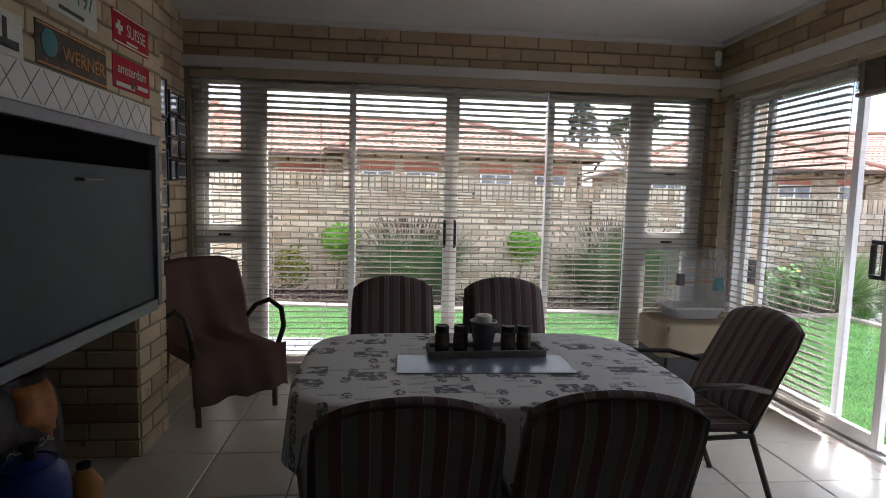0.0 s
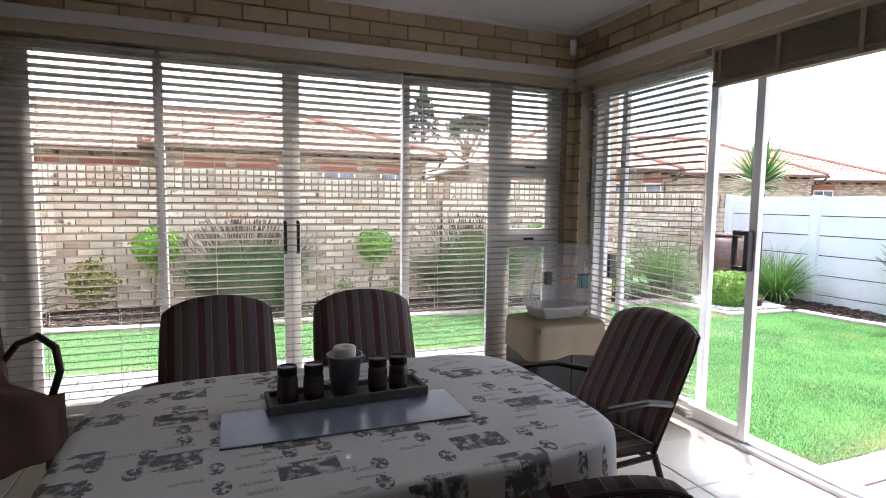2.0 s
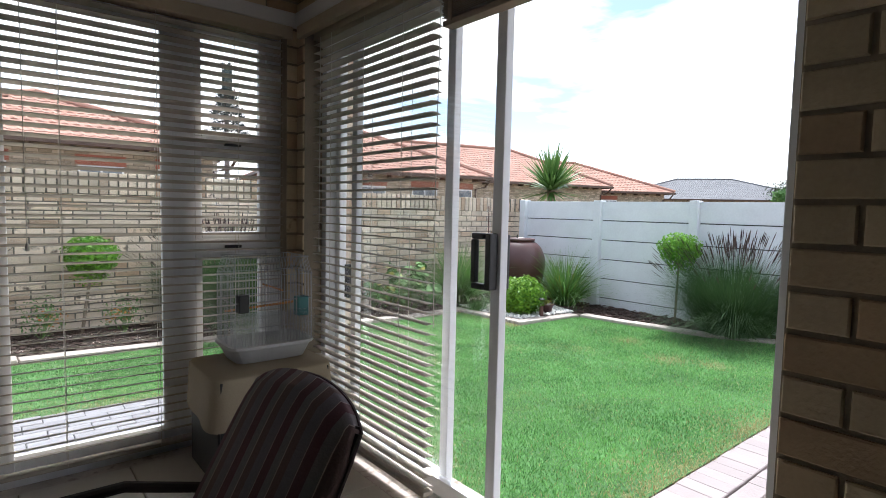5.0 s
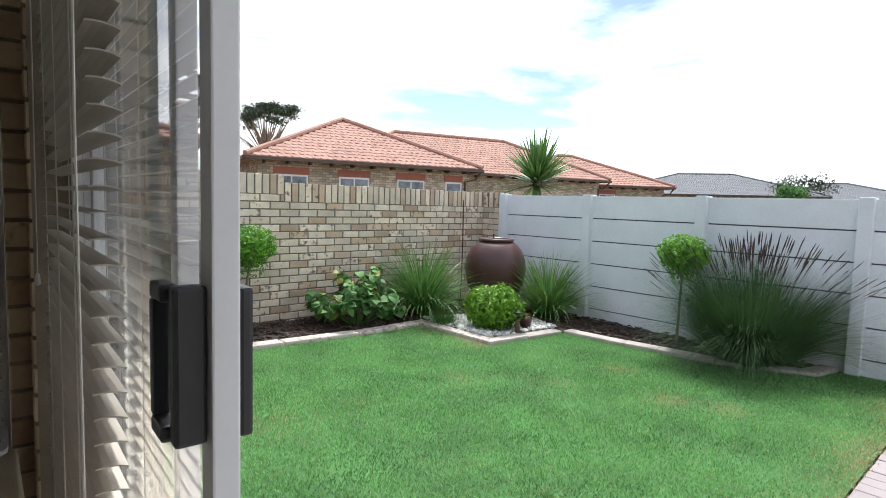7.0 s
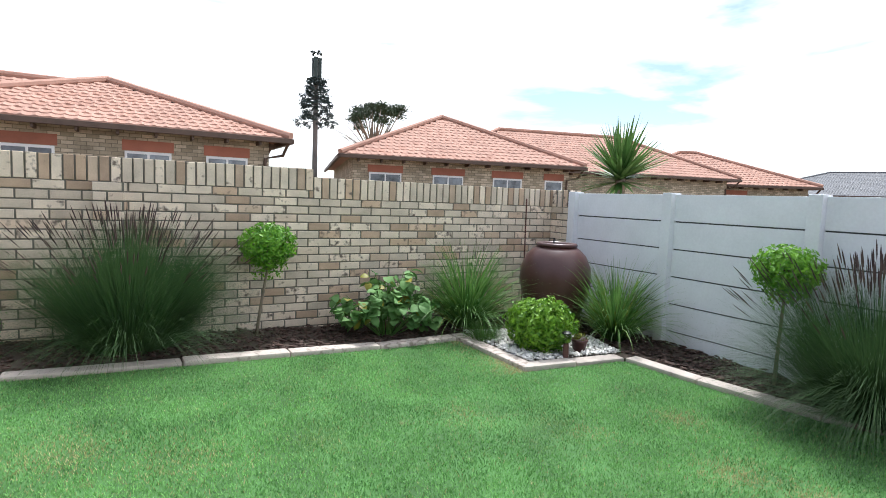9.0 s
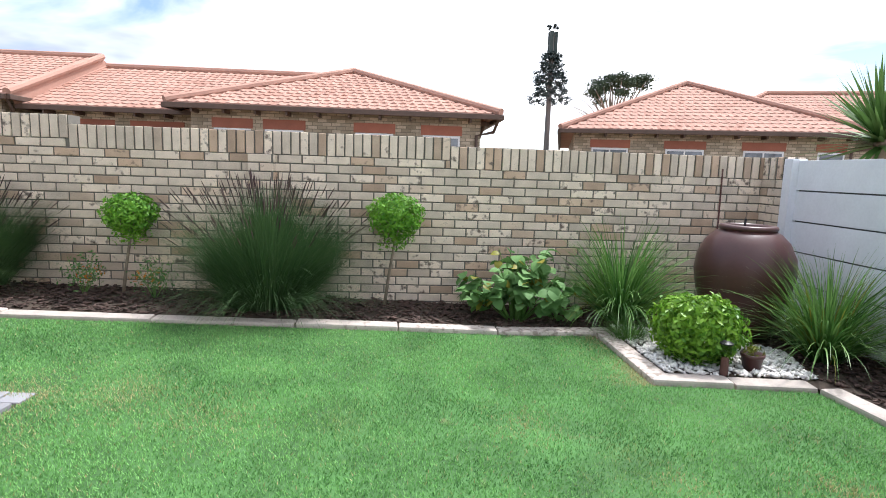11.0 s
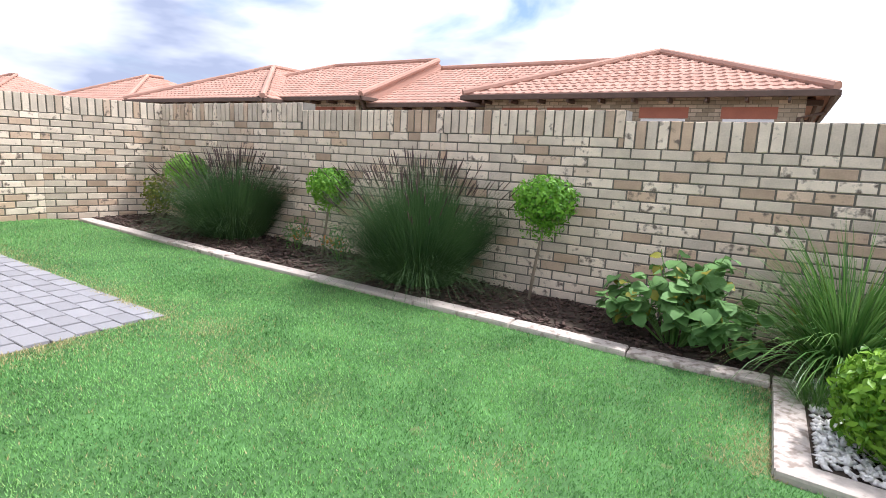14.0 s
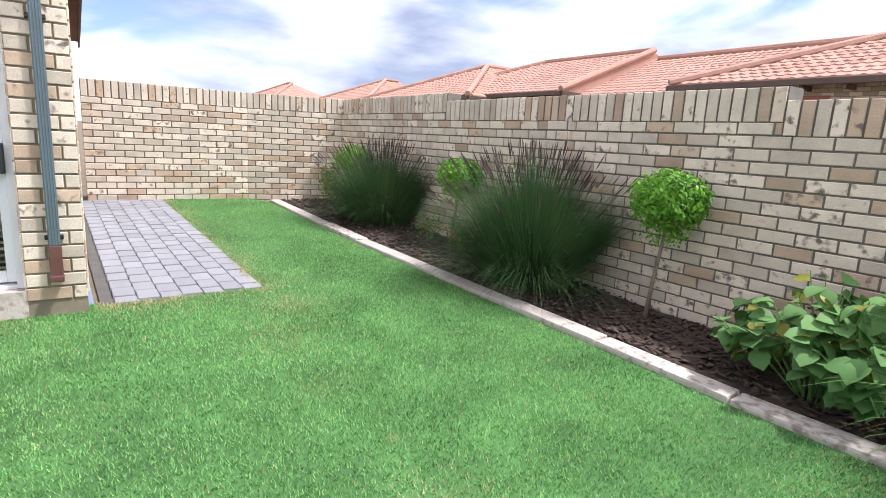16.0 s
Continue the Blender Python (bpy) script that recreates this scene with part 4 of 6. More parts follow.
words("WERNER", 0.085, pose(0.075, -0.01, 0.005), OCHRE, p, squeeze=0.95)
part("badge", lathe([(0.052, 0.0), (0.052, 0.004), (0.03, 0.006)], 20), TEAL, p, "round blue-green badge").location = (-0.175, 0.01, 0.0035)
p = plate(3.05, 3.44, 2.225, 2.41, OFFWHITE, "white number plate with green characters", None)
words("F97", 0.105, pose(0.10, 0.01, 0.005), PINE, p, squeeze=0.8)
part("emblem", lathe([(0.03, 0.0), (0.03, 0.003), (0.02, 0.004)], 16), RED, p, "red fruit emblem").location = (-0.01, 0.02, 0.0035)
part("script_bar", box(-0.16, -0.005, 0.0035, -0.06, 0.05, 0.005), PINE, p)
part("script_bar", box(-0.09, -0.075, 0.0035, 0.09, -0.06, 0.005), BLACK, p)
p = plate(2.74, 2.93, 1.985, 2.135, OFFWHITE, "small white enamel plate with a dark town drawing", None)
part("drawing", box(-0.07, -0.05, 0.0035, 0.07, -0.02, 0.005), BLACK, p)
part("drawing", box(-0.01, -0.02, 0.0035, 0.012, 0.05, 0.005), BLACK, p)

# photo frames on the wall strip beside the window
def photo(y0, y1, z0, z1, tilt=0.0):
    w, h = (y1 - y0) / 2, (z1 - z0) / 2
    p = thing("photo_frame", Matrix.Translation((WW + 0.03, y0 + w, z0 + h)) @ FACE @ pose(0, 0, 0, 0, 0, tilt), "black picture frame with a small photograph", "picture frame", "frames on the brick wall")
    for q in ((-w, -h, -w + 0.016, h), (w - 0.016, -h, w, h), (-w + 0.0165, -h, w - 0.0165, -h + 0.016), (-w + 0.0165, h - 0.016, w - 0.0165, h)):
        part("moulding", box(q[0], q[1], -0.018, q[2], q[3], 0.014, 0.003), BLACK, p)
    part("mount", box(-w + 0.014, -h + 0.014, -0.012, w - 0.014, h - 0.014, 0.004), OFFWHITE, p)
    part("photograph", box(-w + 0.026, -h + 0.026, 0.0045, w - 0.026, h - 0.026, 0.006), PHOTO, p)


rnd = random.Random(17)
for y0, y1, z0, z1 in ((4.60, 4.76, 2.03, 2.29), (4.60, 4.75, 1.86, 2.02), (4.60, 4.76, 1.60, 1.82), (4.60, 4.76, 1.42, 1.59), (4.61, 4.75, 1.27, 1.40), (4.60, 4.77, 1.10, 1.26), (4.61, 4.75, 0.90, 1.09),
                       (4.80, 4.98, 2.08, 2.23), (4.99, 5.12, 2.06, 2.23), (4.80, 4.93, 1.92, 2.07), (4.94, 5.12, 1.93, 2.05), (4.80, 4.97, 1.77, 1.91), (4.98, 5.11, 1.77, 1.92), (4.80, 4.91, 1.61, 1.76), (4.92, 5.11, 1.62, 1.76)):
    photo(y0, y1, z0, z1, rnd.uniform(-1.2, 1.2))
# charcoal bag and gas bottle below the barbecue
bag = thing("charcoal_bag", pose(-1.26, 3.22, FLOOR, 0, 0, 78), "crumpled printed charcoal bag with flames", "bag")


def pillow(w, d, h, wob, seed, pinch=0.0):
    rnd = random.Random(seed)
    bm = bmesh.new()
    bmesh.ops.create_cube(bm, size=1)
    bmesh.ops.subdivide_edges(bm, edges=bm.edges[:], cuts=7, use_grid_fill=True)
    for v in bm.verts:
        x, y, z = v.co * 2
        k = (1 - 0.25 * abs(x) ** 4) * (1 - 0.3 * abs(z) ** 6 - pinch * max(z, 0) ** 2)
        nn = noise.noise(Vector((x * 1.7 + seed, y * 1.7, z * 1.7))) * wob
        v.co = (x * w / 2 * (1 - 0.06 * z * z) + nn, y * d / 2 * k + nn, (z + 1) * h / 2 + nn * 0.5 * (z > -0.9))
    return bm


part("sack", pillow(0.44, 0.2, 0.60, 0.035, 2, 0.5), BAGBLACK, bag, smooth=True)
part("flame_print", pillow(0.2, 0.205, 0.28, 0.03, 4, 0.3), ORANGE, bag, "orange flame print", smooth=True).location = (0.08, -0.01, 0.29)
wl_ = part("label_band", box(-0.14, -0.116, 0.305, 0.15, -0.108, 0.36, 0.002), BLACK, bag)
words("CHARCOAL", 0.05, pose(0.0, -0.118, 0.332, 90, 0, 0), OFFWHITE, bag, squeeze=0.9)
gb = thing("gas_bottle", pose(-1.02, 2.98, FLOOR, 0, 0, -60), "blue gas bottle with a pale label", "gas bottle")
part("cylinder", lathe([(0.115, 0.0), (0.13, 0.01), (0.134, 0.05), (0.134, 0.26), (0.12, 0.33), (0.07, 0.375), (0.035, 0.385)], 28), BLUE, gb, smooth=True)
part("valve", lathe([(0.022, 0.38), (0.022, 0.42), (0.035, 0.425), (0.035, 0.445), (0.01, 0.45)], 12), METAL, gb)
part("label_patch", box(0.085, -0.06, 0.13, 0.138, 0.05, 0.185, 0.002), OFFWHITE, gb)
part("collar", tube([(0.09 * math.cos(a / 10 * 2 * math.pi), 0.09 * math.sin(a / 10 * 2 * math.pi), 0.372) for a in range(11)], 0.006), BLUE, gb)
oj = thing("yellow_jug", pose(-0.94, 3.20, FLOOR), "small orange plastic jug beside the gas bottle", "jug")
part("body", lathe([(0.05, 0), (0.065, 0.01), (0.07, 0.16), (0.035, 0.22), (0.025, 0.24)], 18), OCHRE, oj, smooth=True)
part("cap", lathe([(0.028, 0.235), (0.028, 0.255), (0.02, 0.258)], 14), BLACK, oj)

# ---- dining table ----
TX0, TX1, TY0, TY1, TZ = 0.0, 1.55, 2.56, 3.58, 0.838
table = thing("dining_table", pose((TX0 + TX1) / 2, (TY0 + TY1) / 2, FLOOR), "rectangular dining table hidden under its printed cloth", "table")
part("tabletop", box(-0.66, -0.43, TZ - FLOOR - 0.04, 0.66, 0.43, TZ - FLOOR - 0.006, 0.008), METAL, table)
for sx in (-1, 1):
    for sy in (-1, 1):
        part("leg", tube([(sx * 0.58, sy * 0.36, 0), (sx * 0.62, sy * 0.40, TZ - FLOOR - 0.041)], 0.022, 10), METAL, table)
cloth = thing("tablecloth", pose((TX0 + TX1) / 2, (TY0 + TY1) / 2, TZ), "pale tablecloth printed with grey pictures and script", "tablecloth")
vs, fs = [], []
ring = 96


def rim(a, hx, hy, e=5.0):
    c, s = math.cos(a), math.sin(a)
    r = (abs(c / hx) ** e + abs(s / hy) ** e) ** (-1 / e)
    return r * c, r * s


levels = [(0.0, 0.0), (0.35, 0.0), (0.7, 0.0), (0.94, 0.0), (0.985, -0.002), (1.0, -0.012), (1.006, -0.04), (1.012, -0.12), (1.02, -0.21), (1.026, -0.29)]
for s, z in levels:
    for k in range(ring):
        a = 2 * math.pi * k / ring
        x, y = rim(a, (TX1 - TX0) / 2, (TY1 - TY0) / 2)
        wv = 0.018 * math.sin(a * 17 + 0.7 * math.sin(a * 5)) * max(0, -z - 0.02) / 0.27
        vs.append((x * (s + wv), y * (s + wv), z + (0.01 * math.sin(a * 9) if z < -0.2 else 0)))
for i in range(len(levels) - 1):
    for k in range(ring):
        k2 = (k + 1) % ring
        fs.append((i * ring + k, i * ring + k2, (i + 1) * ring + k2, (i + 1) * ring + k)[::-1])
part("cloth", (vs, fs), CLOTH, cloth, smooth=True)

runner = thing("table_mat", pose(0.765, 3.02, TZ + 0.001, 0, 0, -1), "slate grey table mat on the tablecloth", "table mat")
part("mat", box(-0.365, -0.125, 0, 0.365, 0.13, 0.006, 0.002), SLATE, runner)
tray = thing("wooden_tray", pose(0.795, 3.16, TZ + 0.008, 0, 0, 2), "grey-washed long wooden tray on the table mat", "tray")
part("base", box(-0.25, -0.065, 0, 0.25, 0.065, 0.014, 0.003), TRAY, tray)
for a in ((-0.26, -0.075, 0.26, -0.062), (-0.26, 0.062, 0.26, 0.075), (-0.26, -0.0615, -0.247, 0.0615), (0.247, -0.0615, 0.26, 0.0615)):
    part("rim", box(a[0], a[1], 0.002, a[2], a[3], 0.032, 0.003), TRAY, tray)


def jar(x, y, first=[]):
    if first:
        return copy_thing(first[0], pose(x, y, TZ + 0.0225, 0, 0, x * 300))
    j = thing("spice_jar", pose(x, y, TZ + 0.0225), "dark glass spice jar with a lid", "jar", "jars on the tray")
    part("glass", lathe([(0.026, 0.0), (0.031, 0.004), (0.032, 0.075), (0.027, 0.088)], 20), JAR, j, smooth=True)
    part("lid", lathe([(0.029, 0.0885), (0.031, 0.09), (0.031, 0.112), (0.028, 0.116), (0.02, 0.112)], 20), METAL, j, "dark metal screw lid")
    part("label", lathe([(0.0325, 0.022), (0.0328, 0.024), (0.0328, 0.058), (0.0325, 0.06)], 20), SPICE, j)
    first.append(j)
    return j


for x in (0.60, 0.682, 0.895, 0.968):
    jar(x, 3.155)
pot = thing("zinc_pot", pose(0.785, 3.165, TZ + 0.0225), "grey zinc pot holding a white pillar candle", "pot")
part("pot", lathe([(0.04, 0.0), (0.042, 0.003), (0.056, 0.125), (0.061, 0.128), (0.061, 0.136), (0.054, 0.136), (0.05, 0.06)], 28), ZINC, pot, smooth=True)
part("handle_ear", tube([(0.058, 0, 0.13), (0.068, 0, 0.12), (0.066, 0, 0.10), (0.055, 0, 0.1)], 0.0035), ZINC, pot)
candle = thing("pillar_candle", pose(0.785, 3.165, TZ + 0.084), "white pillar candle in the zinc pot", "candle")
part("wax", lathe([(0.036, 0.0), (0.038, 0.003), (0.038, 0.095), (0.034, 0.1), (0.014, 0.097), (0.011, 0.085)], 24), WAX, candle, smooth=True)


# ---- chairs ----
def cushion(w, h, t, arch, nx=14, ny=12, puff=0.7):
    """A padded panel in local x (width) and z (height), thickness in y."""
    vs, fs = [], []
    for side in (1, -1):
        for j in range(ny + 1):
            for i in range(nx + 1):
                u, v = i / nx * 2 - 1, j / ny
                sq = (1 - abs(u) ** 5) * (1 - abs(2 * v - 1) ** 6)
                th = t * (0.32 + 0.68 * max(sq, 0) ** puff)
                x = u * w / 2 * (1 - 0.05 * v) * (1 - 0.03 * abs(2 * v - 1) ** 4)
                z = v * (h + arch * (1 - u * u)) - 0.02 * (abs(u) ** 6) * (1 if v > 0.9 else 0)
                vs.append((x, side * th / 2, z))
    n = (nx + 1) * (ny + 1)
    for s in (0, 1):
        for j in range(ny):
            for i in range(nx):
                a = s * n + j * (nx + 1) + i
                q = (a, a + 1, a + nx + 2, a + nx + 1)
                fs.append(q[::-1] if s == 0 else q)
    edge = [i for i in range(nx + 1)] + [j * (nx + 1) + nx for j in range(1, ny + 1)] + [ny * (nx + 1) + i for i in range(nx - 1, -1, -1)] + [j * (nx + 1) for j in range(ny - 1, 0, -1)]
    for a, b in zip(edge, edge[1:] + edge[:1]):
        fs.append((a, b, b + n, a + n))
    loop = [tuple((Vector(vs[e]) + Vector(vs[e + n])) / 2) for e in edge]
    return (vs, fs), loop


def patio_chair(m, label, recline=21):
    c = thing("patio_chair", m, label, "chair", "chairs round the table")
    g, loop = cushion(0.50, 0.49, 0.105, 0.05)
    back = part("back_cushion", g, STRIPE, c, smooth=True)
    back.matrix_local = pose(0, -0.20, 0.45, recline, 0, 0)
    part("piping", tube([(q[0], q[1] - 0.016, q[2]) for q in loop + [loop[0]]], 0.005, 6, cap=False), PIPING, back)
    g, loop = cushion(0.48, 0.46, 0.075, 0.0)
    seat = part("seat_cushion", g, STRIPE, c, smooth=True)
    seat.matrix_local = pose(0, -0.21, 0.425, -88, 0, 0)
    part("piping", tube(loop + [loop[0]], 0.005, 6, cap=False), PIPING, seat)
    for s in (-1, 1):
        part("front_leg", tube([(s * 0.245, 0.20, 0), (s * 0.25, 0.17, 0.3), (s * 0.25, 0.16, 0.40)], 0.014, 10), METAL, c)
        part("back_leg", tube([(s * 0.235, -0.36, 0), (s * 0.24, -0.28, 0.2), (s * 0.245, -0.20, 0.40)], 0.014, 10), METAL, c)
        part("back_rail", tube([(s * 0.235, -0.20, 0.40), (s * 0.235, -0.28 - 0.0028 * (recline - 21), 0.6), (s * 0.225, -0.375 - 0.0075 * (recline - 21), 0.88 - 0.0035 * (recline - 21))], 0.012, 10), METAL, c)
        part("seat_rail", tube([(s * 0.242, 0.17, 0.395), (s * 0.242, -0.2, 0.395)], 0.012, 8), METAL, c)
        part("armrest", tube([(s * 0.25, 0.17, 0.38), (s * 0.27, 0.24, 0.52), (s * 0.285, 0.22, 0.61), (s * 0.29, 0.10, 0.65), (s * 0.285, -0.10, 0.645), (s * 0.25, -0.27, 0.60)], 0.014, 10), METAL, c)
    part("cross_rail", tube([(-0.23, -0.19, 0.385), (0.23, -0.19, 0.385)], 0.011, 8), METAL, c)
    part("cross_rail", tube([(-0.225, -0.375 - 0.0075 * (recline - 21), 0.885 - 0.0035 * (recline - 21)), (0.225, -0.375 - 0.0075 * (recline - 21), 0.885 - 0.0035 * (recline - 21))], 0.011, 8), METAL, c)
    return c


LABEL = "bronze metal patio chair with a dark striped padded cushion"
ch = patio_chair(pose(0.40, 3.72, FLOOR, 0, 0, 182), LABEL)
copy_thing(ch, pose(1.045, 3.70, FLOOR, 0, 0, 178))
copy_thing(ch, pose(0.40, 2.44, FLOOR, 0, 0, 3))
copy_thing(ch, pose(0.975, 2.47, FLOOR, 0, 0, -3))
patio_chair(pose(1.79, 3.27, FLOOR, 0, 0, 94), "bronze metal patio chair tipped well back at the table end", 29)

# armchair under a throw, by the barbecue
ac = thing("armchair", pose(-0.74, 4.50, FLOOR, 0, 0, -138), "armchair covered with a plain brown throw", "armchair")


def drape():
    """The throw: over the back, down to the seat, over its front edge."""
    prof = [(-0.40, 0.55), (-0.43, 0.80), (-0.41, 0.955), (-0.36, 0.985), (-0.30, 0.95), (-0.24, 0.72), (-0.19, 0.53), (-0.12, 0.475), (0.05, 0.47), (0.2, 0.47), (0.265, 0.44), (0.29, 0.33), (0.30, 0.15)]
    vs, fs = [], []
    nx = 22
    for j, (y, z) in enumerate(prof):
        for i in range(nx + 1):
            u = i / nx * 2 - 1
            w = 0.29 + (0.03 if j > 9 else 0.0) - (0.03 if j in (2, 3, 4) else 0)
            fold = 0.014 * math.sin(u * 9 + j * 0.6) + 0.02 * noise.noise(Vector((u * 3, j * 0.5, 1)))
            dz = -0.05 * abs(u) ** 5 if j in (2, 3) else (-0.09 * abs(u) ** 7 if 5 < j < 10 else 0)
            vs.append((u * w, y + fold * (0.5 if j < 9 else 1.3), z + dz + (fold if 5 < j < 9 else 0) + (0.05 * noise.noise(Vector((u * 2, 7, 3))) if j == 12 else 0)))
    for j in range(len(prof) - 1):
        for i in range(nx):
            a = j * (nx + 1) + i
            fs.append((a, a + 1, a + nx + 2, a + nx + 1))
    return vs, fs


dr = part("throw", drape(), THROW, ac, smooth=True)
md = dr.modifiers.new("thick", "SOLIDIFY")
md.thickness = 0.012
part("seat", box(-0.26, -0.2, 0.36, 0.26, 0.24, 0.45, 0.02), THROW, ac)
part("backrest", pillow(0.5, 0.09, 0.5, 0.004, 9), THROW, ac).matrix_local = pose(0, -0.30, 0.44, 12, 0, 0)
for s in (-1, 1):
    part("front_leg", tube([(s * 0.26, 0.22, 0), (s * 0.265, 0.2, 0.40)], 0.018, 10), BROWN, ac)
    part("back_leg", tube([(s * 0.25, -0.34, 0), (s * 0.26, -0.24, 0.40)], 0.018, 10), BROWN, ac)
    part("armrest", tube([(s * 0.28, 0.20, 0.38), (s * 0.31, 0.25, 0.55), (s * 0.32, 0.20, 0.66), (s * 0.32, 0.05, 0.70), (s * 0.31, -0.12, 0.64), (s * 0.28, -0.26, 0.5)], 0.018, 10), METAL, ac)

# ---- stand with the bird cage ----
st = thing("side_cabinet", pose(2.69, 4.80, FLOOR), "low black cabinet in the room's corner", "cabinet")
part("carcass", box(-0.28, -0.20, 0.02, 0.28, 0.24, 0.535, 0.006), BLACK, st)
part("door", box(-0.272, -0.214, 0.04, -0.003, -0.2005, 0.53, 0.004), BLACK, st)
part("door", box(0.003, -0.214, 0.04, 0.272, -0.2005, 0.53, 0.004), BLACK, st)
cv = thing("cabinet_cloth", pose(2.69, 4.80, FLOOR + 0.54), "cream linen cloth hanging over the cabinet", "cloth")
vs, fs = [], []
for s, z in ((0.0, 0.006), (0.6, 0.006), (0.97, 0.006), (1.0, -0.004), (1.015, -0.06), (1.03, -0.14), (1.05, -0.225)):
    for k in range(64):
        a = 2 * math.pi * k / 64
        x, y = rim(a, 0.30, 0.245, 9)
        wv = 0.02 * math.sin(a * 9 + 1) * max(0, -z) / 0.22
        vs.append((x * (s + wv), 0.02 + y * (s + wv), z + (0.02 * math.sin(a * 3) if z < -0.2 else 0)))
for i in range(6):
    for k in range(64):
        k2 = (k + 1) % 64
        fs.append((i * 64 + k, i * 64 + k2, (i + 1) * 64 + k2, (i + 1) * 64 + k)[::-1])
part("cloth", (vs, fs), LINEN, cv, smooth=True)
cage = thing("bird_cage", pose(2.74, 4.88, FLOOR + 0.552), "small wire bird cage on a pale plastic tray", "bird cage")
vs, fs = [], []
for hx, hy, z in ((0.18, 0.12, 0.0), (0.21, 0.145, 0.07), (0.225, 0.155, 0.075), (0.225, 0.155, 0.09)):
    for k in range(40):
        x, y = rim(2 * math.pi * k / 40, hx, hy, 7)
        vs.append((x, y, z))
for i in range(3):
    for k in range(40):
        k2 = (k + 1) % 40
        fs.append((i * 40 + k, i * 40 + k2, (i + 1) * 40 + k2, (i + 1) * 40 + k))
fs += [tuple(range(40))[::-1], tuple(range(120, 160))]
part("tray", (vs, fs), GREYPL, cage, "pale grey plastic tray", smooth=False)
bars = []
for i in range(25):
    x = -0.20 + i * 0.4 / 24
    for y in (-0.135, 0.135):
        bars.append(tube([(x, y, 0.09), (x, y, 0.44), (x * 0.96, y * 0.7, 0.53)], 0.0013, 4))
for i in range(15):
    y = -0.13 + i * 0.26 / 14
    for x in (-0.205, 0.205):
        bars.append(tube([(x, y, 0.09), (x, y, 0.44), (x * 0.9, y * 0.8, 0.53)], 0.0013, 4))
w = part("wire_bars", merge(*bars), WIRE, cage)
w["kind"] = "stuff"
for z, k in ((0.18, 1.0), (0.31, 1.0), (0.44, 1.0), (0.53, 0.92)):
    part("hoop", tube([(-0.205 * k, -0.136 * k, z), (0.205 * k, -0.136 * k, z), (0.205 * k, 0.136 * k, z), (-0.205 * k, 0.136 * k, z), (-0.205 * k, -0.136 * k, z)], 0.002, 5), WIRE, cage)
part("screen", box(-0.215, -0.15, 0.095, 0.215, -0.148, 0.26, 0.0005), PLASTIC, cage, "clear plastic seed guard").visible_shadow = False
part("feeder", box(-0.185, -0.147, 0.26, -0.135, -0.09, 0.35, 0.006), BLACK, cage)
part("feeder", box(0.12, -0.147, 0.22, 0.18, -0.09, 0.32, 0.006), TEAL, cage, "teal seed cup")
part("perch", tube([(-0.2, 0.02, 0.25), (0.2, 0.02, 0.27)], 0.006, 8), OCHRE, cage)
part("perch", tube([(0.04, -0.13, 0.36), (0.04, 0.13, 0.36)], 0.005, 8), OCHRE, cage)

# ---- outside of the house ----
dp = thing("downpipe", pose(EO, 5.25, 0), "fluted blue-grey square downpipe on the brick corner", "downpipe")
part("pipe", box(0.012, -0.035, 0.42, 0.072, 0.035, 2.75, 0.006), PIPE, dp)
for k in range(4):
    part("flute", tube([(0.0725, -0.025 + k * 0.0165, 0.43), (0.0725, -0.025 + k * 0.0165, 2.74)], 0.004, 6), PIPE, dp)
part("shoe", box(0.010, -0.038, 0.20, 0.075, 0.038, 0.42, 0.006), BROWN, dp, "brown lower end of the pipe")
part("shoe", box(0.010, -0.040, 0.17, 0.105, 0.040, 0.21, 0.006), BROWN, dp)
part("clip", box(0.0, -0.055, 0.46, 0.05, 0.055, 0.49, 0.004), BLACK, dp)
part("clip", box(0.0, -0.055, 1.9, 0.05, 0.055, 1.93, 0.004), BLACK, dp)
OUTSIDE = courses((EO, 5.07), (0, 1), 0.35, 0.02, 3.0, rnd=random.Random(11), unit=UNIT) + courses((EO, NO), (-1, 0), 0.42, 0.05, 3.0, rnd=random.Random(12), unit=UNIT) + courses((3.304, 5.07), (1, 0), EO - 3.304, 0.02, 2.44, rnd=random.Random(14), unit=UNIT)
# the east overhang is unseen, added to keep the sun off the door
rv = [(-8.0, -6.0), (3.85, -6.0), (3.85, 5.6), (-8.0, 5.6)]
vs = [(x, y, 3.06) for x, y in rv] + [(-3.0, -0.2, 4.9), (-1.2, -0.2, 4.9)]
hr = tagged(part("house_roof", (vs, [(0, 1, 5, 4), (1, 2, 5), (2, 3, 4, 5), (3, 0, 4), (3, 2, 1, 0)]), TERRA), "terracotta tile roof of the house, unseen east eave added for shade", "roof", kind="structure")
part("fascia", box(3.80, -6.0, 2.93, 3.84, 5.58, 3.059), DARKWOOD, hr)
part("fascia", box(-8.0, 5.56, 2.93, 3.80, 5.60, 3.059), DARKWOOD, hr)
tagged(part("wall_house_far", box(-8.0, -6.0, -0.1, -6.0, 5.40, 3.05), FARBRICK), "plain brick rest of the house", "wall", kind="structure")
tagged(part("wall_house_north", box(-6.0, 5.18, -0.1, -1.5, 5.42, 3.05), FARBRICK), "plain brick rest of the house", "wall", kind="structure")

house_things |= set(scene.collection.objects) - before

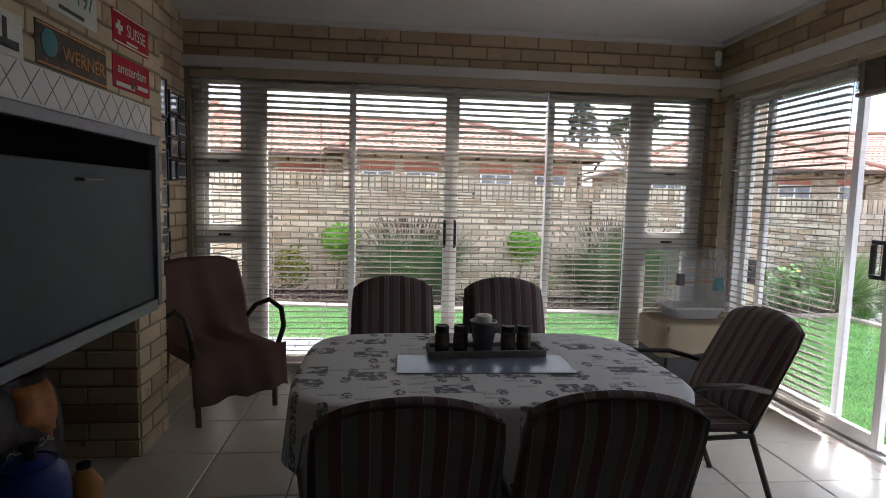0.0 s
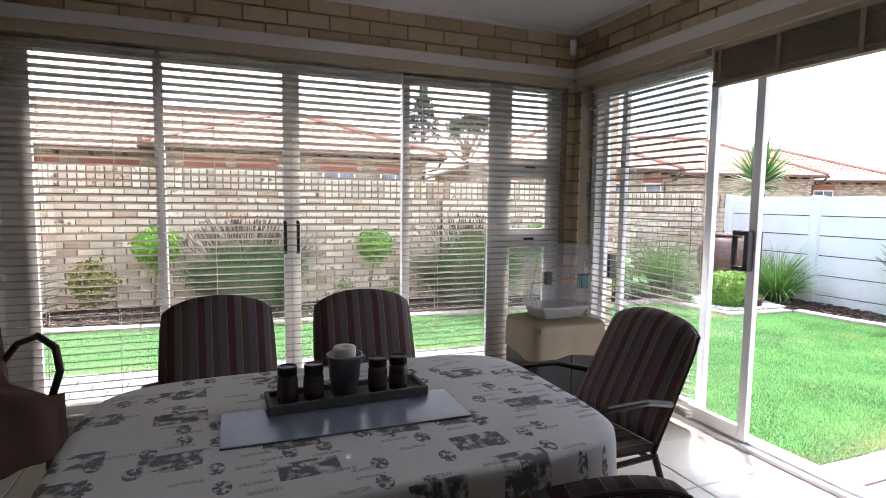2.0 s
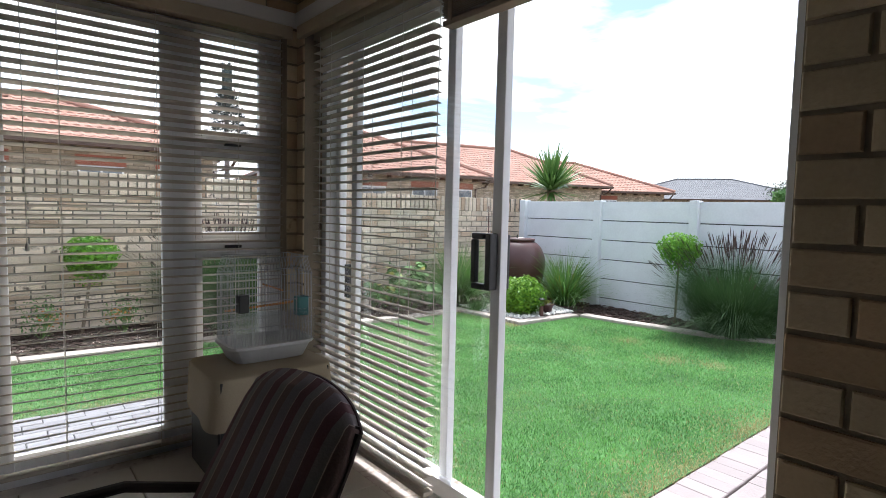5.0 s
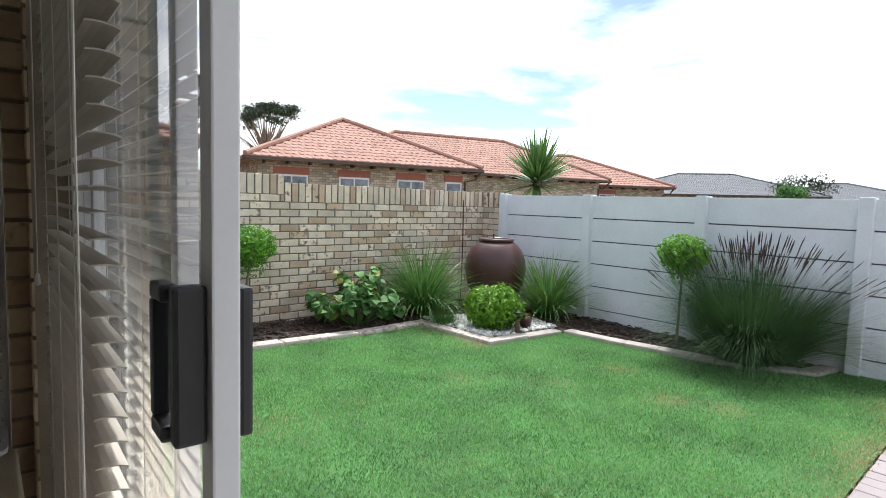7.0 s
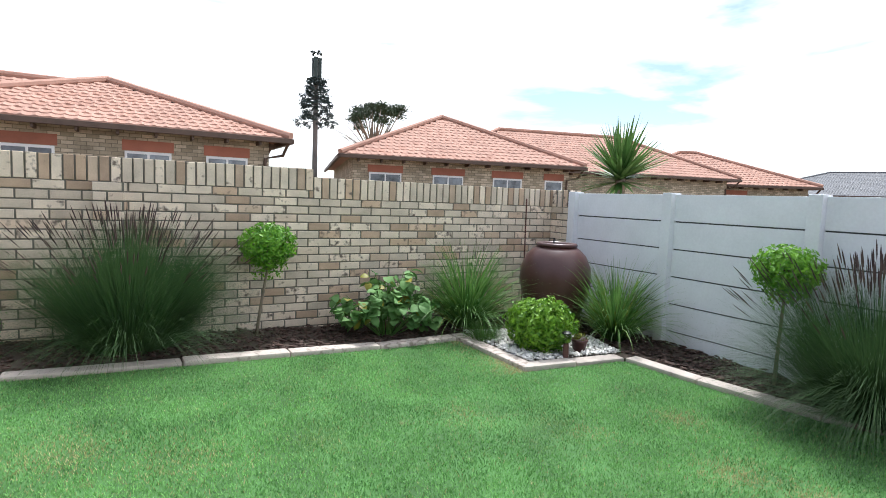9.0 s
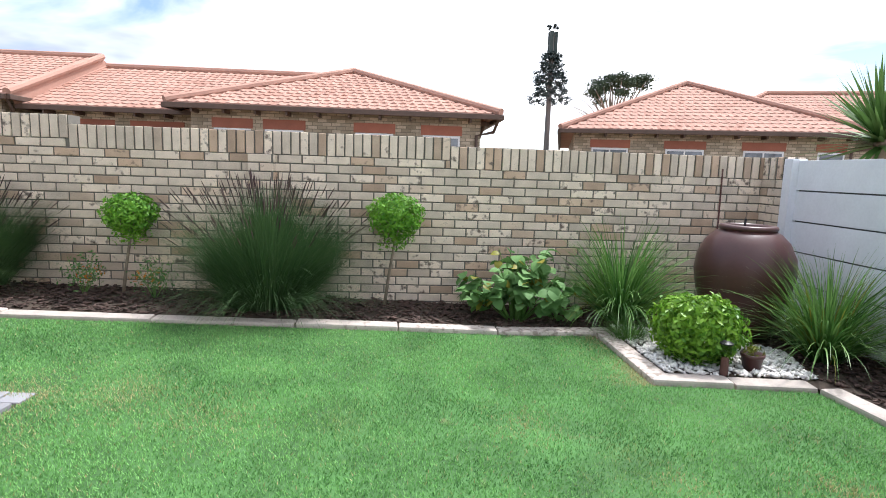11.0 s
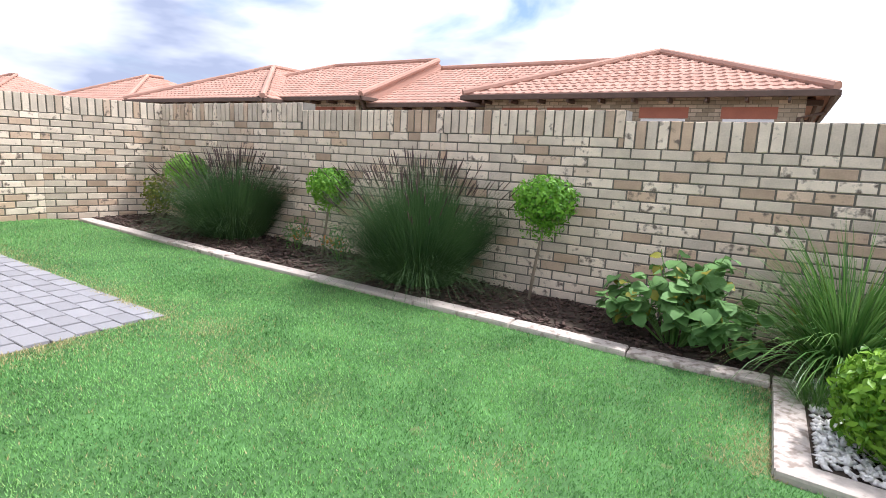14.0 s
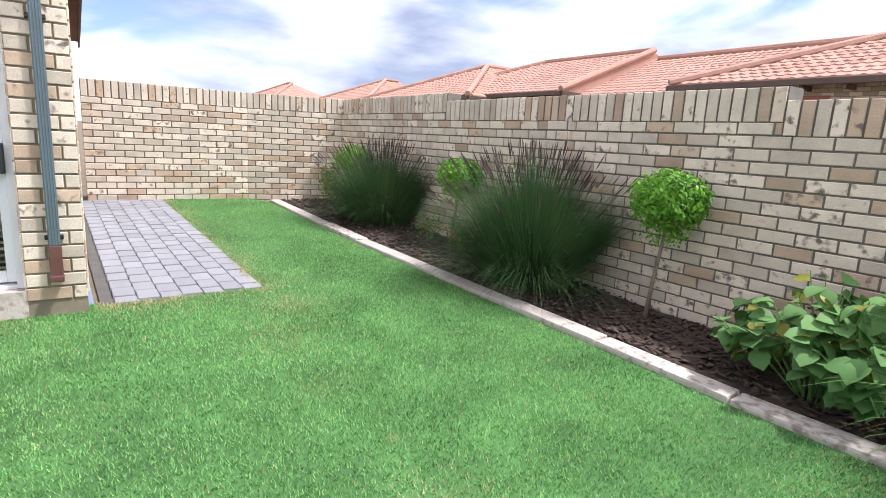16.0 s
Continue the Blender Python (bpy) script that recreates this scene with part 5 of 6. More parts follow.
# ---- garden ----
def leafmat(name, col, tip, rough=0.55, var=0.35, trans=0.25, dry=None):
    """Leaf with piece-to-piece colour and a little light passing through."""
    m = bpy.data.materials.new(name)
    m.use_nodes = True
    n, l = m.node_tree.nodes, m.node_tree.links
    b = n["Principled BSDF"]
    b.inputs["Roughness"].default_value = rough
    b.inputs["Specular IOR Level"].default_value = 0.3
    geo = n.new("ShaderNodeNewGeometry")
    nz = n.new("ShaderNodeTexNoise")
    nz.inputs["Scale"].default_value, nz.inputs["Detail"].default_value = 1.6, 5
    l.new(geo.outputs["Position"], nz.inputs["Vector"])
    ma = n.new("ShaderNodeMath")
    ma.operation = "MULTIPLY_ADD"
    ma.inputs[1].default_value = 0.6
    l.new(geo.outputs["Random Per Island"], ma.inputs[0])
    l.new(nz.outputs[0], ma.inputs[2])
    mr = n.new("ShaderNodeMapRange")
    mr.inputs["From Min"].default_value, mr.inputs["From Max"].default_value = 0.45, 1.05
    l.new(ma.outputs[0], mr.inputs[0])
    mix = n.new("ShaderNodeMix")
    mix.data_type = "RGBA"
    mix.inputs["A"].default_value, mix.inputs["B"].default_value = (*col, 1), (*tip, 1)
    l.new(mr.outputs[0], mix.inputs["Factor"])
    out = mix.outputs["Result"]
    if dry:
        n2 = n.new("ShaderNodeTexNoise")
        n2.inputs["Scale"].default_value, n2.inputs["Detail"].default_value = 1.1, 6
        n2.inputs["Roughness"].default_value = 0.65
        l.new(geo.outputs["Position"], n2.inputs["Vector"])
        a2 = n.new("ShaderNodeMath")
        a2.operation = "MULTIPLY_ADD"
        a2.inputs[1].default_value = 0.22
        l.new(geo.outputs["Random Per Island"], a2.inputs[0])
        l.new(n2.outputs[0], a2.inputs[2])
        r2m = n.new("ShaderNodeMapRange")
        r2m.inputs["From Min"].default_value, r2m.inputs["From Max"].default_value = 0.76, 0.92
        r2m.inputs["To Max"].default_value = 0.8
        l.new(a2.outputs[0], r2m.inputs[0])
        k = n.new("ShaderNodeMix")
        k.data_type = "RGBA"
        k.inputs["B"].default_value = (*dry, 1)
        l.new(r2m.outputs[0], k.inputs["Factor"])
        l.new(out, k.inputs["A"])
        out = k.outputs["Result"]
    l.new(out, b.inputs["Base Color"])
    if trans:
        tr = n.new("ShaderNodeBsdfTranslucent")
        l.new(out, tr.inputs["Color"])
        ms = n.new("ShaderNodeMixShader")
        ms.inputs[0].default_value = trans
        l.new(b.outputs[0], ms.inputs[1])
        l.new(tr.outputs[0], ms.inputs[2])
        l.new(ms.outputs[0], n["Material Output"].inputs["Surface"])
    return m


TURF = leafmat("lawn_blade", (0.05, 0.16, 0.035), (0.28, 0.55, 0.175), 0.5, dry=(0.42, 0.38, 0.18), trans=0.3)
STRAW = leafmat("dry_lawn_blade", (0.34, 0.29, 0.12), (0.56, 0.47, 0.26), 0.7, trans=0.2)
REED = leafmat("fountain_grass_blade", (0.03, 0.075, 0.025), (0.085, 0.15, 0.055), 0.6, trans=0.2)
PLUME = leafmat("dark_plume", (0.06, 0.035, 0.04), (0.13, 0.09, 0.075), 0.9, trans=0.1)
TOPIARY = leafmat("topiary_leaf", (0.075, 0.22, 0.02), (0.23, 0.46, 0.05), 0.45, trans=0.3)
BOXLEAF = leafmat("box_leaf", (0.06, 0.18, 0.015), (0.26, 0.45, 0.05), 0.4, trans=0.3)
HYD = leafmat("hydrangea_leaf", (0.05, 0.145, 0.035), (0.16, 0.30, 0.095), 0.65, trans=0.25)
STRAP = leafmat("strap_leaf", (0.055, 0.15, 0.03), (0.19, 0.33, 0.09), 0.4, trans=0.25)
SWORD = leafmat("yucca_leaf", (0.06, 0.14, 0.03), (0.14, 0.24, 0.07), 0.45, trans=0.2)
NEEDLE = leafmat("pine_needles", (0.022, 0.04, 0.02), (0.05, 0.075, 0.035), 0.7, trans=0.1)
MASTLEAF = leafmat("mast_foliage", (0.02, 0.033, 0.032), (0.045, 0.065, 0.06), 0.6, trans=0.05)
CROTON = leafmat("yellow_green_leaf", (0.08, 0.14, 0.02), (0.30, 0.27, 0.04), 0.5, trans=0.25)
FLOWER = leafmat("orange_flower", (0.45, 0.12, 0.015), (0.6, 0.25, 0.04), 0.6, trans=0.2)
BARK = mat("thin_bark", (0.24, 0.19, 0.14), 0.9, var=0.3, scale=12, fine=60, bump=0.5)
CHIP = mat("bark_chip", (0.075, 0.045, 0.035), 0.9, var=0.5, scale=20, fine=90, bump=0.4, tint=0.9)
PEBBLE = mat("white_pebble", (0.80, 0.77, 0.73), 0.7, var=0.3, scale=20, fine=90, bump=0.2, tint=0.9)
POLE = mat("grey_mast", (0.14, 0.13, 0.12), 0.7, var=0.2, scale=1)


def fast(name, V, F, material, parent=None, kind="", smooth=False):
    """Mesh from numpy arrays: V (n, 3), F (m, k)."""
    me = bpy.data.meshes.new(name)
    V, F = np.asarray(V, dtype=np.float32), np.asarray(F, dtype=np.int32)
    me.vertices.add(len(V))
    me.vertices.foreach_set("co", V.ravel())
    k = F.shape[1]
    me.loops.add(F.size)
    me.loops.foreach_set("vertex_index", F.ravel())
    me.polygons.add(len(F))
    me.polygons.foreach_set("loop_start", np.arange(0, F.size, k, dtype=np.int32))
    me.update(calc_edges=True)
    if smooth:
        me.polygons.foreach_set("use_smooth", np.ones(len(F), dtype=bool))
    me.materials.append(material)
    ob = new(name, me)
    if parent:
        ob.parent = parent
    if kind:
        ob["kind"] = kind
    return ob


def strips(root, az, lean0, lean1, length, width, segs, rng, curl=1.0):
    """Arching blades: start angle lean0 from upright, end angle lean1; az the way they fall. Returns V, F (quads)."""
    n = len(root)
    pts = [root]
    p = root.copy()
    for s in range(segs):
        f = ((s + 0.5) / segs) ** curl
        a = lean0 + (lean1 - lean0) * f
        step = (length / segs)[:, None] * np.stack((np.sin(a) * np.cos(az), np.sin(a) * np.sin(az), np.cos(a)), 1)
        p = p + step
        pts.append(p)
    side = np.stack((-np.sin(az), np.cos(az), np.zeros(n)), 1)
    tw = rng.uniform(-0.9, 0.9, n)[:, None]
    side = side * np.cos(tw) + np.stack((np.cos(az), np.sin(az), np.zeros(n)), 1) * np.sin(tw)
    V = np.zeros((n, (segs + 1) * 2, 3))
    for s in range(segs + 1):
        w = (width * (1 - (s / segs) ** 1.7) + 0.0004)[:, None] / 2
        V[:, 2 * s], V[:, 2 * s + 1] = pts[s] - side * w, pts[s] + side * w
    base = np.arange(n)[:, None] * (segs + 1) * 2
    F = np.concatenate([np.stack((base[:, 0] + 2 * s, base[:, 0] + 2 * s + 1, base[:, 0] + 2 * s + 3, base[:, 0] + 2 * s + 2), 1) for s in range(segs)])
    return V.reshape(-1, 3), F, pts[-1]


def inside(poly, x, y):
    ok = np.zeros(len(x), dtype=bool)
    for (x0, y0), (x1, y1) in zip(poly, poly[1:] + poly[:1]):
        c = ((y0 > y) != (y1 > y)) & (x < (x1 - x0) * (y - y0) / (y1 - y0 + 1e-12) + x0)
        ok ^= c
    return ok


def grade_np(x):
    return 0.031 * np.clip(6.4 - x, 0, 7.5)


# turf
rng = np.random.default_rng(2)
n = 640000
x, y = rng.uniform(-1.3, 9.1, n), rng.uniform(3.7, 8.45, n)
ok = inside(LAWN_POLY, x + rng.normal(0, 0.012, n), y + rng.normal(0, 0.02, n))
far = (x < 2.5) & (rng.uniform(0, 1, n) < 0.45)
x, y = x[ok & ~far], y[ok & ~far]
n = len(x)
root = np.stack((x, y, grade_np(x) - 0.002), 1)
ln = rng.uniform(0.012, 0.028, n) * (1 + 0.12 * np.sin(x * 2.3) * np.sin(y * 2.9 + x))
V, F, tip = strips(root, rng.uniform(0, 2 * np.pi, n), rng.uniform(0.05, 0.5, n), rng.uniform(0.5, 1.35, n), ln, rng.uniform(0.004, 0.0072, n), 1, rng)
# one triangle a blade; dry ones along the paving and in worn patches
V = V.reshape(n, 4, 3)[:, :3]
edge = np.minimum(np.abs(y - 3.75), np.where(x < 3.5, np.abs(y - 6.43), 9.0))
edge = np.minimum(edge, np.where((y > 5.4) & (y < 6.5), np.abs(x - 3.4), 9.0))
edge = np.minimum(edge, np.where((x > 6.6) & (y > 6.9), np.abs(x - 7.08), 9.0))
dryness = 1.5 * np.exp(-edge / 0.12) * (0.7 + 0.45 * np.sin(x * 5.1) * np.sin(y * 4.3))
for px, py, pr, pk in ((7.05, 5.0, 0.16, 0.8), (7.45, 5.65, 0.14, 0.6), (7.2, 4.65, 0.15, 0.7), (6.7, 5.75, 0.12, 0.4), (6.1, 6.3, 0.18, 0.35), (3.85, 6.55, 0.22, 0.5), (4.4, 6.28, 0.25, 0.3), (7.0, 7.1, 0.15, 0.5), (3.55, 4.6, 0.3, 0.4)):
    dryness = np.maximum(dryness, pk * np.exp(-((x - px) ** 2 + (y - py) ** 2) / pr ** 2))
dry = rng.uniform(0, 1, n) < dryness + 0.025
tagged(fast("grass", V[~dry].reshape(-1, 3), np.arange((~dry).sum() * 3).reshape(-1, 3), TURF), "short green mown lawn grass", "grass", kind="stuff")
tagged(fast("dry_grass", V[dry].reshape(-1, 3), np.arange(dry.sum() * 3).reshape(-1, 3), STRAW), "straw-coloured dry grass along the paving and in worn patches", "grass", kind="stuff")


# kerb
def kerb_run(parent, pts, width=0.155, height=0.038, piece=0.93, inner=1):
    rnd = random.Random(len(pts))
    for a, b in zip(pts, pts[1:]):
        a, b = Vector(a), Vector(b)
        ln = (b - a).length
        k = max(1, round(ln / piece))
        d = (b - a) / ln
        for i in range(k):
            s0, s1 = i * ln / k + 0.005, (i + 1) * ln / k - 0.005
            mid = a + d * ((s0 + s1) / 2)
            ob = part("kerb_stone", box(-(s1 - s0) / 2, 0, -0.12, (s1 - s0) / 2, width, height, 0.018), CONCRETE, parent)
            ob.matrix_world = Matrix.Translation((mid.x, mid.y, grade(mid.x) + rnd.uniform(-0.006, 0.006))) @ Matrix.Rotation(math.atan2(d.y, d.x) + rnd.uniform(-0.006, 0.006), 4, "Z") @ pose(0, 0, 0, rnd.uniform(-1, 1), -math.degrees(math.atan(0.031)) * -d.x * (1 if mid.x < 6.4 else 0), 0)


kerb = thing("kerb", pose(0, 0, 0), "pale concrete garden kerb edging the flower beds", "kerb", kind="structure")
kerb_run(kerb, KERB_N)
kerb_run(kerb, [(7.075, 8.19), (7.09, 6.94)], piece=1.25)
kerb_run(kerb, [(7.095, 6.925), (8.19, 6.815)], piece=0.56)
kerb_run(kerb, [(x, y) for x, y in KERB_E], piece=0.8)

# bark chips and pebbles
rng = np.random.default_rng(5)


def scatter(name, poly, n, size, material, label, category, keep=None, flat=0.25, lift=0.024):
    x, y = rng.uniform(min(p[0] for p in poly), max(p[0] for p in poly), n), rng.uniform(min(p[1] for p in poly), max(p[1] for p in poly), n)
    ok = inside(poly, x, y)
    if keep is not None:
        ok &= keep(x, y)
    x, y = x[ok], y[ok]
    n = len(x)
    o = np.array([(1, 0, 0), (-1, 0, 0), (0, 1, 0), (0, -1, 0), (0, 0, 1), (0, 0, -1)], dtype=float)
    f = np.array([(0, 2, 4), (2, 1, 4), (1, 3, 4), (3, 0, 4), (2, 0, 5), (1, 2, 5), (3, 1, 5), (0, 3, 5)])
    sc = np.stack((rng.uniform(0.6, 1.4, n), rng.uniform(0.35, 0.8, n), rng.uniform(0.6, 1.2, n) * flat), 1) * rng.uniform(size * 0.5, size * 1.3, n)[:, None]
    v = o[None] * sc[:, None] * rng.uniform(0.75, 1.25, (n, 6, 1))
    az, ti = rng.uniform(0, 2 * np.pi, n), rng.normal(0, 0.35, n)
    c, s = np.cos(az)[:, None], np.sin(az)[:, None]
    ct, stt = np.cos(ti)[:, None], np.sin(ti)[:, None]
    vx, vy, vz = v[..., 0], v[..., 1] * ct - v[..., 2] * stt, v[..., 1] * stt + v[..., 2] * ct
    V = np.stack((vx * c - vy * s + x[:, None], vx * s + vy * c + y[:, None], vz + (grade_np(x) + lift + rng.uniform(0, 0.02, n))[:, None]), 2)
    F = (f[None] + (np.arange(n) * 6)[:, None, None]).reshape(-1, 3)
    return tagged(fast(name, V.reshape(-1, 3), F, material), label, category, kind="stuff")


scatter("bark_mulch", MULCH_POLY, 26000, 0.035, CHIP, "dark brown bark chips covering the flower bed", "mulch", keep=lambda x, y: ~((x > 7.2) & (x < 8.3) & (y > 6.9) & (y < 8.1)))
scatter("pebbles", [(7.26, 7.08), (8.3, 6.98), (8.45, 7.6), (7.9, 8.1), (7.26, 8.25)], 3400, 0.026, PEBBLE, "white and grey pebbles round the clipped bush", "pebbles", flat=0.6, lift=0.03)


# plants
def fountain_grass(x, y, h, seed, label, droop=0.34, way=-1.57):
    """A vase of fine blades in uneven tufts; droop: the share of blades that arch over, mostly towards way."""
    rng = np.random.default_rng(seed)
    g = grade(x)
    t = thing("fountain_grass", pose(x, y, g), label, "ornamental grass", "fountain grasses")
    n = 9500
    tufts = 90
    ta, tr = rng.uniform(0, 2 * np.pi, tufts), np.sqrt(rng.uniform(0, 1, tufts))
    tl = rng.uniform(0.80, 1.12, tufts)
    ts = np.clip(tr * rng.uniform(0.7, 1.25, tufts), 0, 1.1)
    k = rng.integers(0, tufts, n)
    az = ta[k] + rng.normal(0, 0.22, n)
    rr = 0.30 * tr[k] + rng.normal(0, 0.03, n)
    root = np.stack((rr * np.cos(az), rr * np.sin(az), np.full(n, 0.01)), 1)
    spread = np.clip(ts[k] + rng.normal(0, 0.13, n), 0, 1.25)
    ln = h * tl[k] * rng.uniform(0.70, 1.04, n)
    end = 0.10 + 0.95 * spread + rng.normal(0, 0.12, n)
    over = rng.uniform(0, 1, n) < droop * (0.55 + 0.75 * np.cos(az - way))
    end = np.where(over, end + rng.uniform(0.5, 1.35, n), end)
    start = np.where(over, 0.15 + 0.75 * spread, 0.05 + 0.56 * spread)
    V, F, tip = strips(root, az, start, end, ln, rng.uniform(0.0025, 0.005, n), 6, rng, 1.4)
    V[:, 2] = np.maximum(V[:, 2], 0.012)
    fast("blades", V, F, REED, t, "stuff")
    n = 90
    az = way + rng.normal(0, 0.9, n)
    root = np.stack((0.14 * np.cos(az), 0.14 * np.sin(az), np.full(n, 0.02)), 1)
    V, F, tip = strips(root, az, rng.uniform(0.5, 1.0, n), rng.uniform(1.5, 2.5, n), h * rng.uniform(0.55, 0.95, n), rng.uniform(0.003, 0.005, n), 6, rng, 1.4)
    V[:, 2] = np.maximum(V[:, 2], 0.015)
    fast("pale_blades", V, F, STRAP, t, "stuff")
    n = 260
    az = rng.uniform(0, 2 * np.pi, n)
    sp = rng.uniform(0.02, 1.0, n)
    root = np.stack((0.22 * sp * np.cos(az), 0.22 * sp * np.sin(az), np.full(n, 0.01)), 1)
    ln = h * rng.uniform(0.88, 1.13, n)
    V, F, tip = strips(root, az, 0.03 + 0.60 * sp, 0.12 + 0.85 * sp, ln, np.full(n, 0.004), 5, rng)
    fast("stems", V, F, REED, t, "stuff")
    # plume heads: thin spindles along the last stretch of each stem
    a = 0.1 + 0.85 * sp
    d = np.stack((np.sin(a) * np.cos(az), np.sin(a) * np.sin(az), np.cos(a)), 1)
    hv = []
    for s, w in ((-0.11, 0.0012), (-0.06, 0.006), (0.0, 0.0055), (0.045, 0.001)):
        c = tip + d * s
        for q in range(3):
            o = np.stack((np.cos(q * 2.1 + az), np.sin(q * 2.1 + az), np.zeros(n)), 1)
            hv.append(c + o * w)
    hv = np.stack(hv, 1)
    f = [(s * 3 + q, s * 3 + (q + 1) % 3, s * 3 + 3 + (q + 1) % 3, s * 3 + 3 + q) for s in range(3) for q in range(3)]
    F = (np.array(f)[None] + (np.arange(n) * 12)[:, None, None]).reshape(-1, 4)
    fast("plumes", hv.reshape(-1, 3), F, PLUME, t, "stuff")
    return t


fountain_grass(1.28, 8.72, 0.98, 11, "large dark green fountain grass against the brick wall")
fountain_grass(4.12, 8.60, 1.10, 12, "large dark green fountain grass with brown plumes by the wall")
fountain_grass(8.80, 5.06, 1.12, 13, "large fountain grass spilling over the kerb by the fence", 0.62, 3.6)


def leaf_cloud(name, n, radii, seed, size, material, parent, centre=(0, 0, 0), shell=0.55, rough=0.07, fold=0.25):
    """Small pointed leaves spread through the outer part of an uneven ellipsoid."""
    rng = np.random.default_rng(seed)
    d = rng.normal(0, 1, (n, 3))
    d /= np.linalg.norm(d, axis=1)[:, None]
    bump = np.array([noise.noise(Vector(q * 2.6) + Vector((seed, 0, 0))) for q in d])
    bump2 = np.array([noise.noise(Vector(q * 7.0) + Vector((0, seed, 0))) for q in d])
    rad = (shell + (1 - shell) * rng.uniform(0, 1, n) ** 0.6) * (1 + rough * 1.6 * bump + rough * bump2)
    c = d * rad[:, None] * np.array(radii) + np.array(centre)
    nrm = d + rng.normal(0, 0.55, (n, 3))
    nrm /= np.linalg.norm(nrm, axis=1)[:, None]
    u = np.cross(nrm, rng.normal(0, 1, (n, 3)))
    u /= np.linalg.norm(u, axis=1)[:, None] + 1e-9
    w = np.cross(nrm, u)
    s = (size * rng.uniform(0.65, 1.25, n))[:, None]
    V = np.stack((c - u * s, c + w * s * 0.48 + nrm * s * fold, c + u * s, c - w * s * 0.48 + nrm * s * fold), 1)
    F = np.array([(0, 2, 1), (0, 3, 2)])[None] + (np.arange(n) * 4)[:, None, None]
    return fast(name, V.reshape(-1, 3), F.reshape(-1, 3), material, parent, "stuff")


def lollipop(x, y, zc, r, seed, label, lean=(0.0, 0.0)):
    g = grade(x)
    t = thing("topiary_tree", pose(x, y, g), label, "topiary tree", "lollipop topiaries")
    zc -= g
    part("trunk", tube([(-lean[0], -lean[1], 0), (-lean[0] * 0.6, -lean[1] * 0.5, zc * 0.35), (-lean[0] * 0.1, 0, zc * 0.7), (0, 0, zc)], 0.017, 8, 0.010), BARK, t, smooth=True)
    rnd = random.Random(seed)
    for k in range(6):
        a = k * 1.05 + rnd.uniform(-0.3, 0.3)
        part("twig", tube([(0, 0, zc - r * 0.8), (r * 0.35 * math.cos(a), r * 0.35 * math.sin(a), zc - r * 0.35), (r * 0.7 * math.cos(a), r * 0.7 * math.sin(a), zc + rnd.uniform(-0.05, 0.1))], 0.006, 5, 0.002), BARK, t)
    crown = leaf_cloud("crown", 2600, (r * 1.04, r * 1.04, r * 0.84), seed, 0.023, TOPIARY, t, (0, 0, zc), 0.35, 0.09)
    leaf_cloud("hanging_leaves", 260, (r * 0.75, r * 0.75, r * 0.5), seed + 40, 0.017, TOPIARY, crown, (0, 0, zc - r * 0.85), 0.2, 0.2)
    return t


lollipop(0.36, 8.72, 0.93, 0.25, 21, "ball-clipped bright green standard tree by the wall", (0.05, 0))
lollipop(2.83, 8.74, 0.90, 0.235, 22, "ball-clipped dark green standard tree by the wall", (0.09, 0.02))
lollipop(5.30, 8.70, 0.95, 0.265, 23, "ball-clipped bright green standard tree with a bare stem", (0.10, -0.03))
lollipop(8.83, 5.78, 0.98, 0.255, 24, "ball-clipped standard tree half hidden in fountain grass", (0.03, 0))

ball = thing("clipped_bush", pose(7.62, 7.38, 0.0), "round clipped bright green bush among pebbles", "bush")
for k in range(5):
    part("stem", tube([(0.03 * math.cos(k * 1.3), 0.03 * math.sin(k * 1.3), 0), (0.16 * math.cos(k * 1.3), 0.16 * math.sin(k * 1.3), 0.3)], 0.009, 6, 0.004), BARK, ball)
leaf_cloud("crown", 5200, (0.345, 0.345, 0.27), 31, 0.026, BOXLEAF, ball, (0, 0, 0.275), 0.45, 0.07)


def strap_clump(x, y, n, h, w, seed, label, pale=40):
    rng = np.random.default_rng(seed)
    t = thing("strap_leaf_clump", pose(x, y, grade(x)), label, "plant", "strap-leaved clumps")

    def go(name, k, wid, material, l0, l1):
        az = rng.uniform(0, 2 * np.pi, k)
        q = rng.uniform(0, 1, k)
        root = np.stack((0.12 * q * np.cos(az), 0.12 * q * np.sin(az), np.full(k, 0.02)), 1)
        az = az + rng.normal(0, 0.3, k)
        sp = rng.uniform(0, 1, k)
        V, F, tip = strips(root, az, 0.08 + 0.85 * sp, 0.55 + 1.85 * sp, h * rng.uniform(l0, l1, k), wid * rng.uniform(0.6, 1.2, k), 6, rng, 1.5)
        V[:, 2] = np.maximum(V[:, 2], 0.02)
        fast(name, V, F, material, t, "stuff")

    go("leaves", n, w, STRAP, 0.75, 1.2)
    go("pale_leaves", pale, w * 1.1, CROTON, 0.7, 1.05)
    return t


strap_clump(7.44, 8.46, 760, 0.95, 0.016, 41, "tall clump of arching strap leaves by the brick wall", 30)
strap_clump(8.68, 7.42, 560, 0.84, 0.016, 42, "clump of arching strap leaves beside the brown urn", 70)
strap_clump(7.30, 7.88, 420, 0.26, 0.004, 43, "small tuft of fine grey-green grass on the pebbles", 5)

# hydrangea: broad leaves on stems
hy = thing("hydrangea_bush", pose(6.45, 8.44, grade(6.42)), "broad-leaved green hydrangea bush over the kerb", "bush")


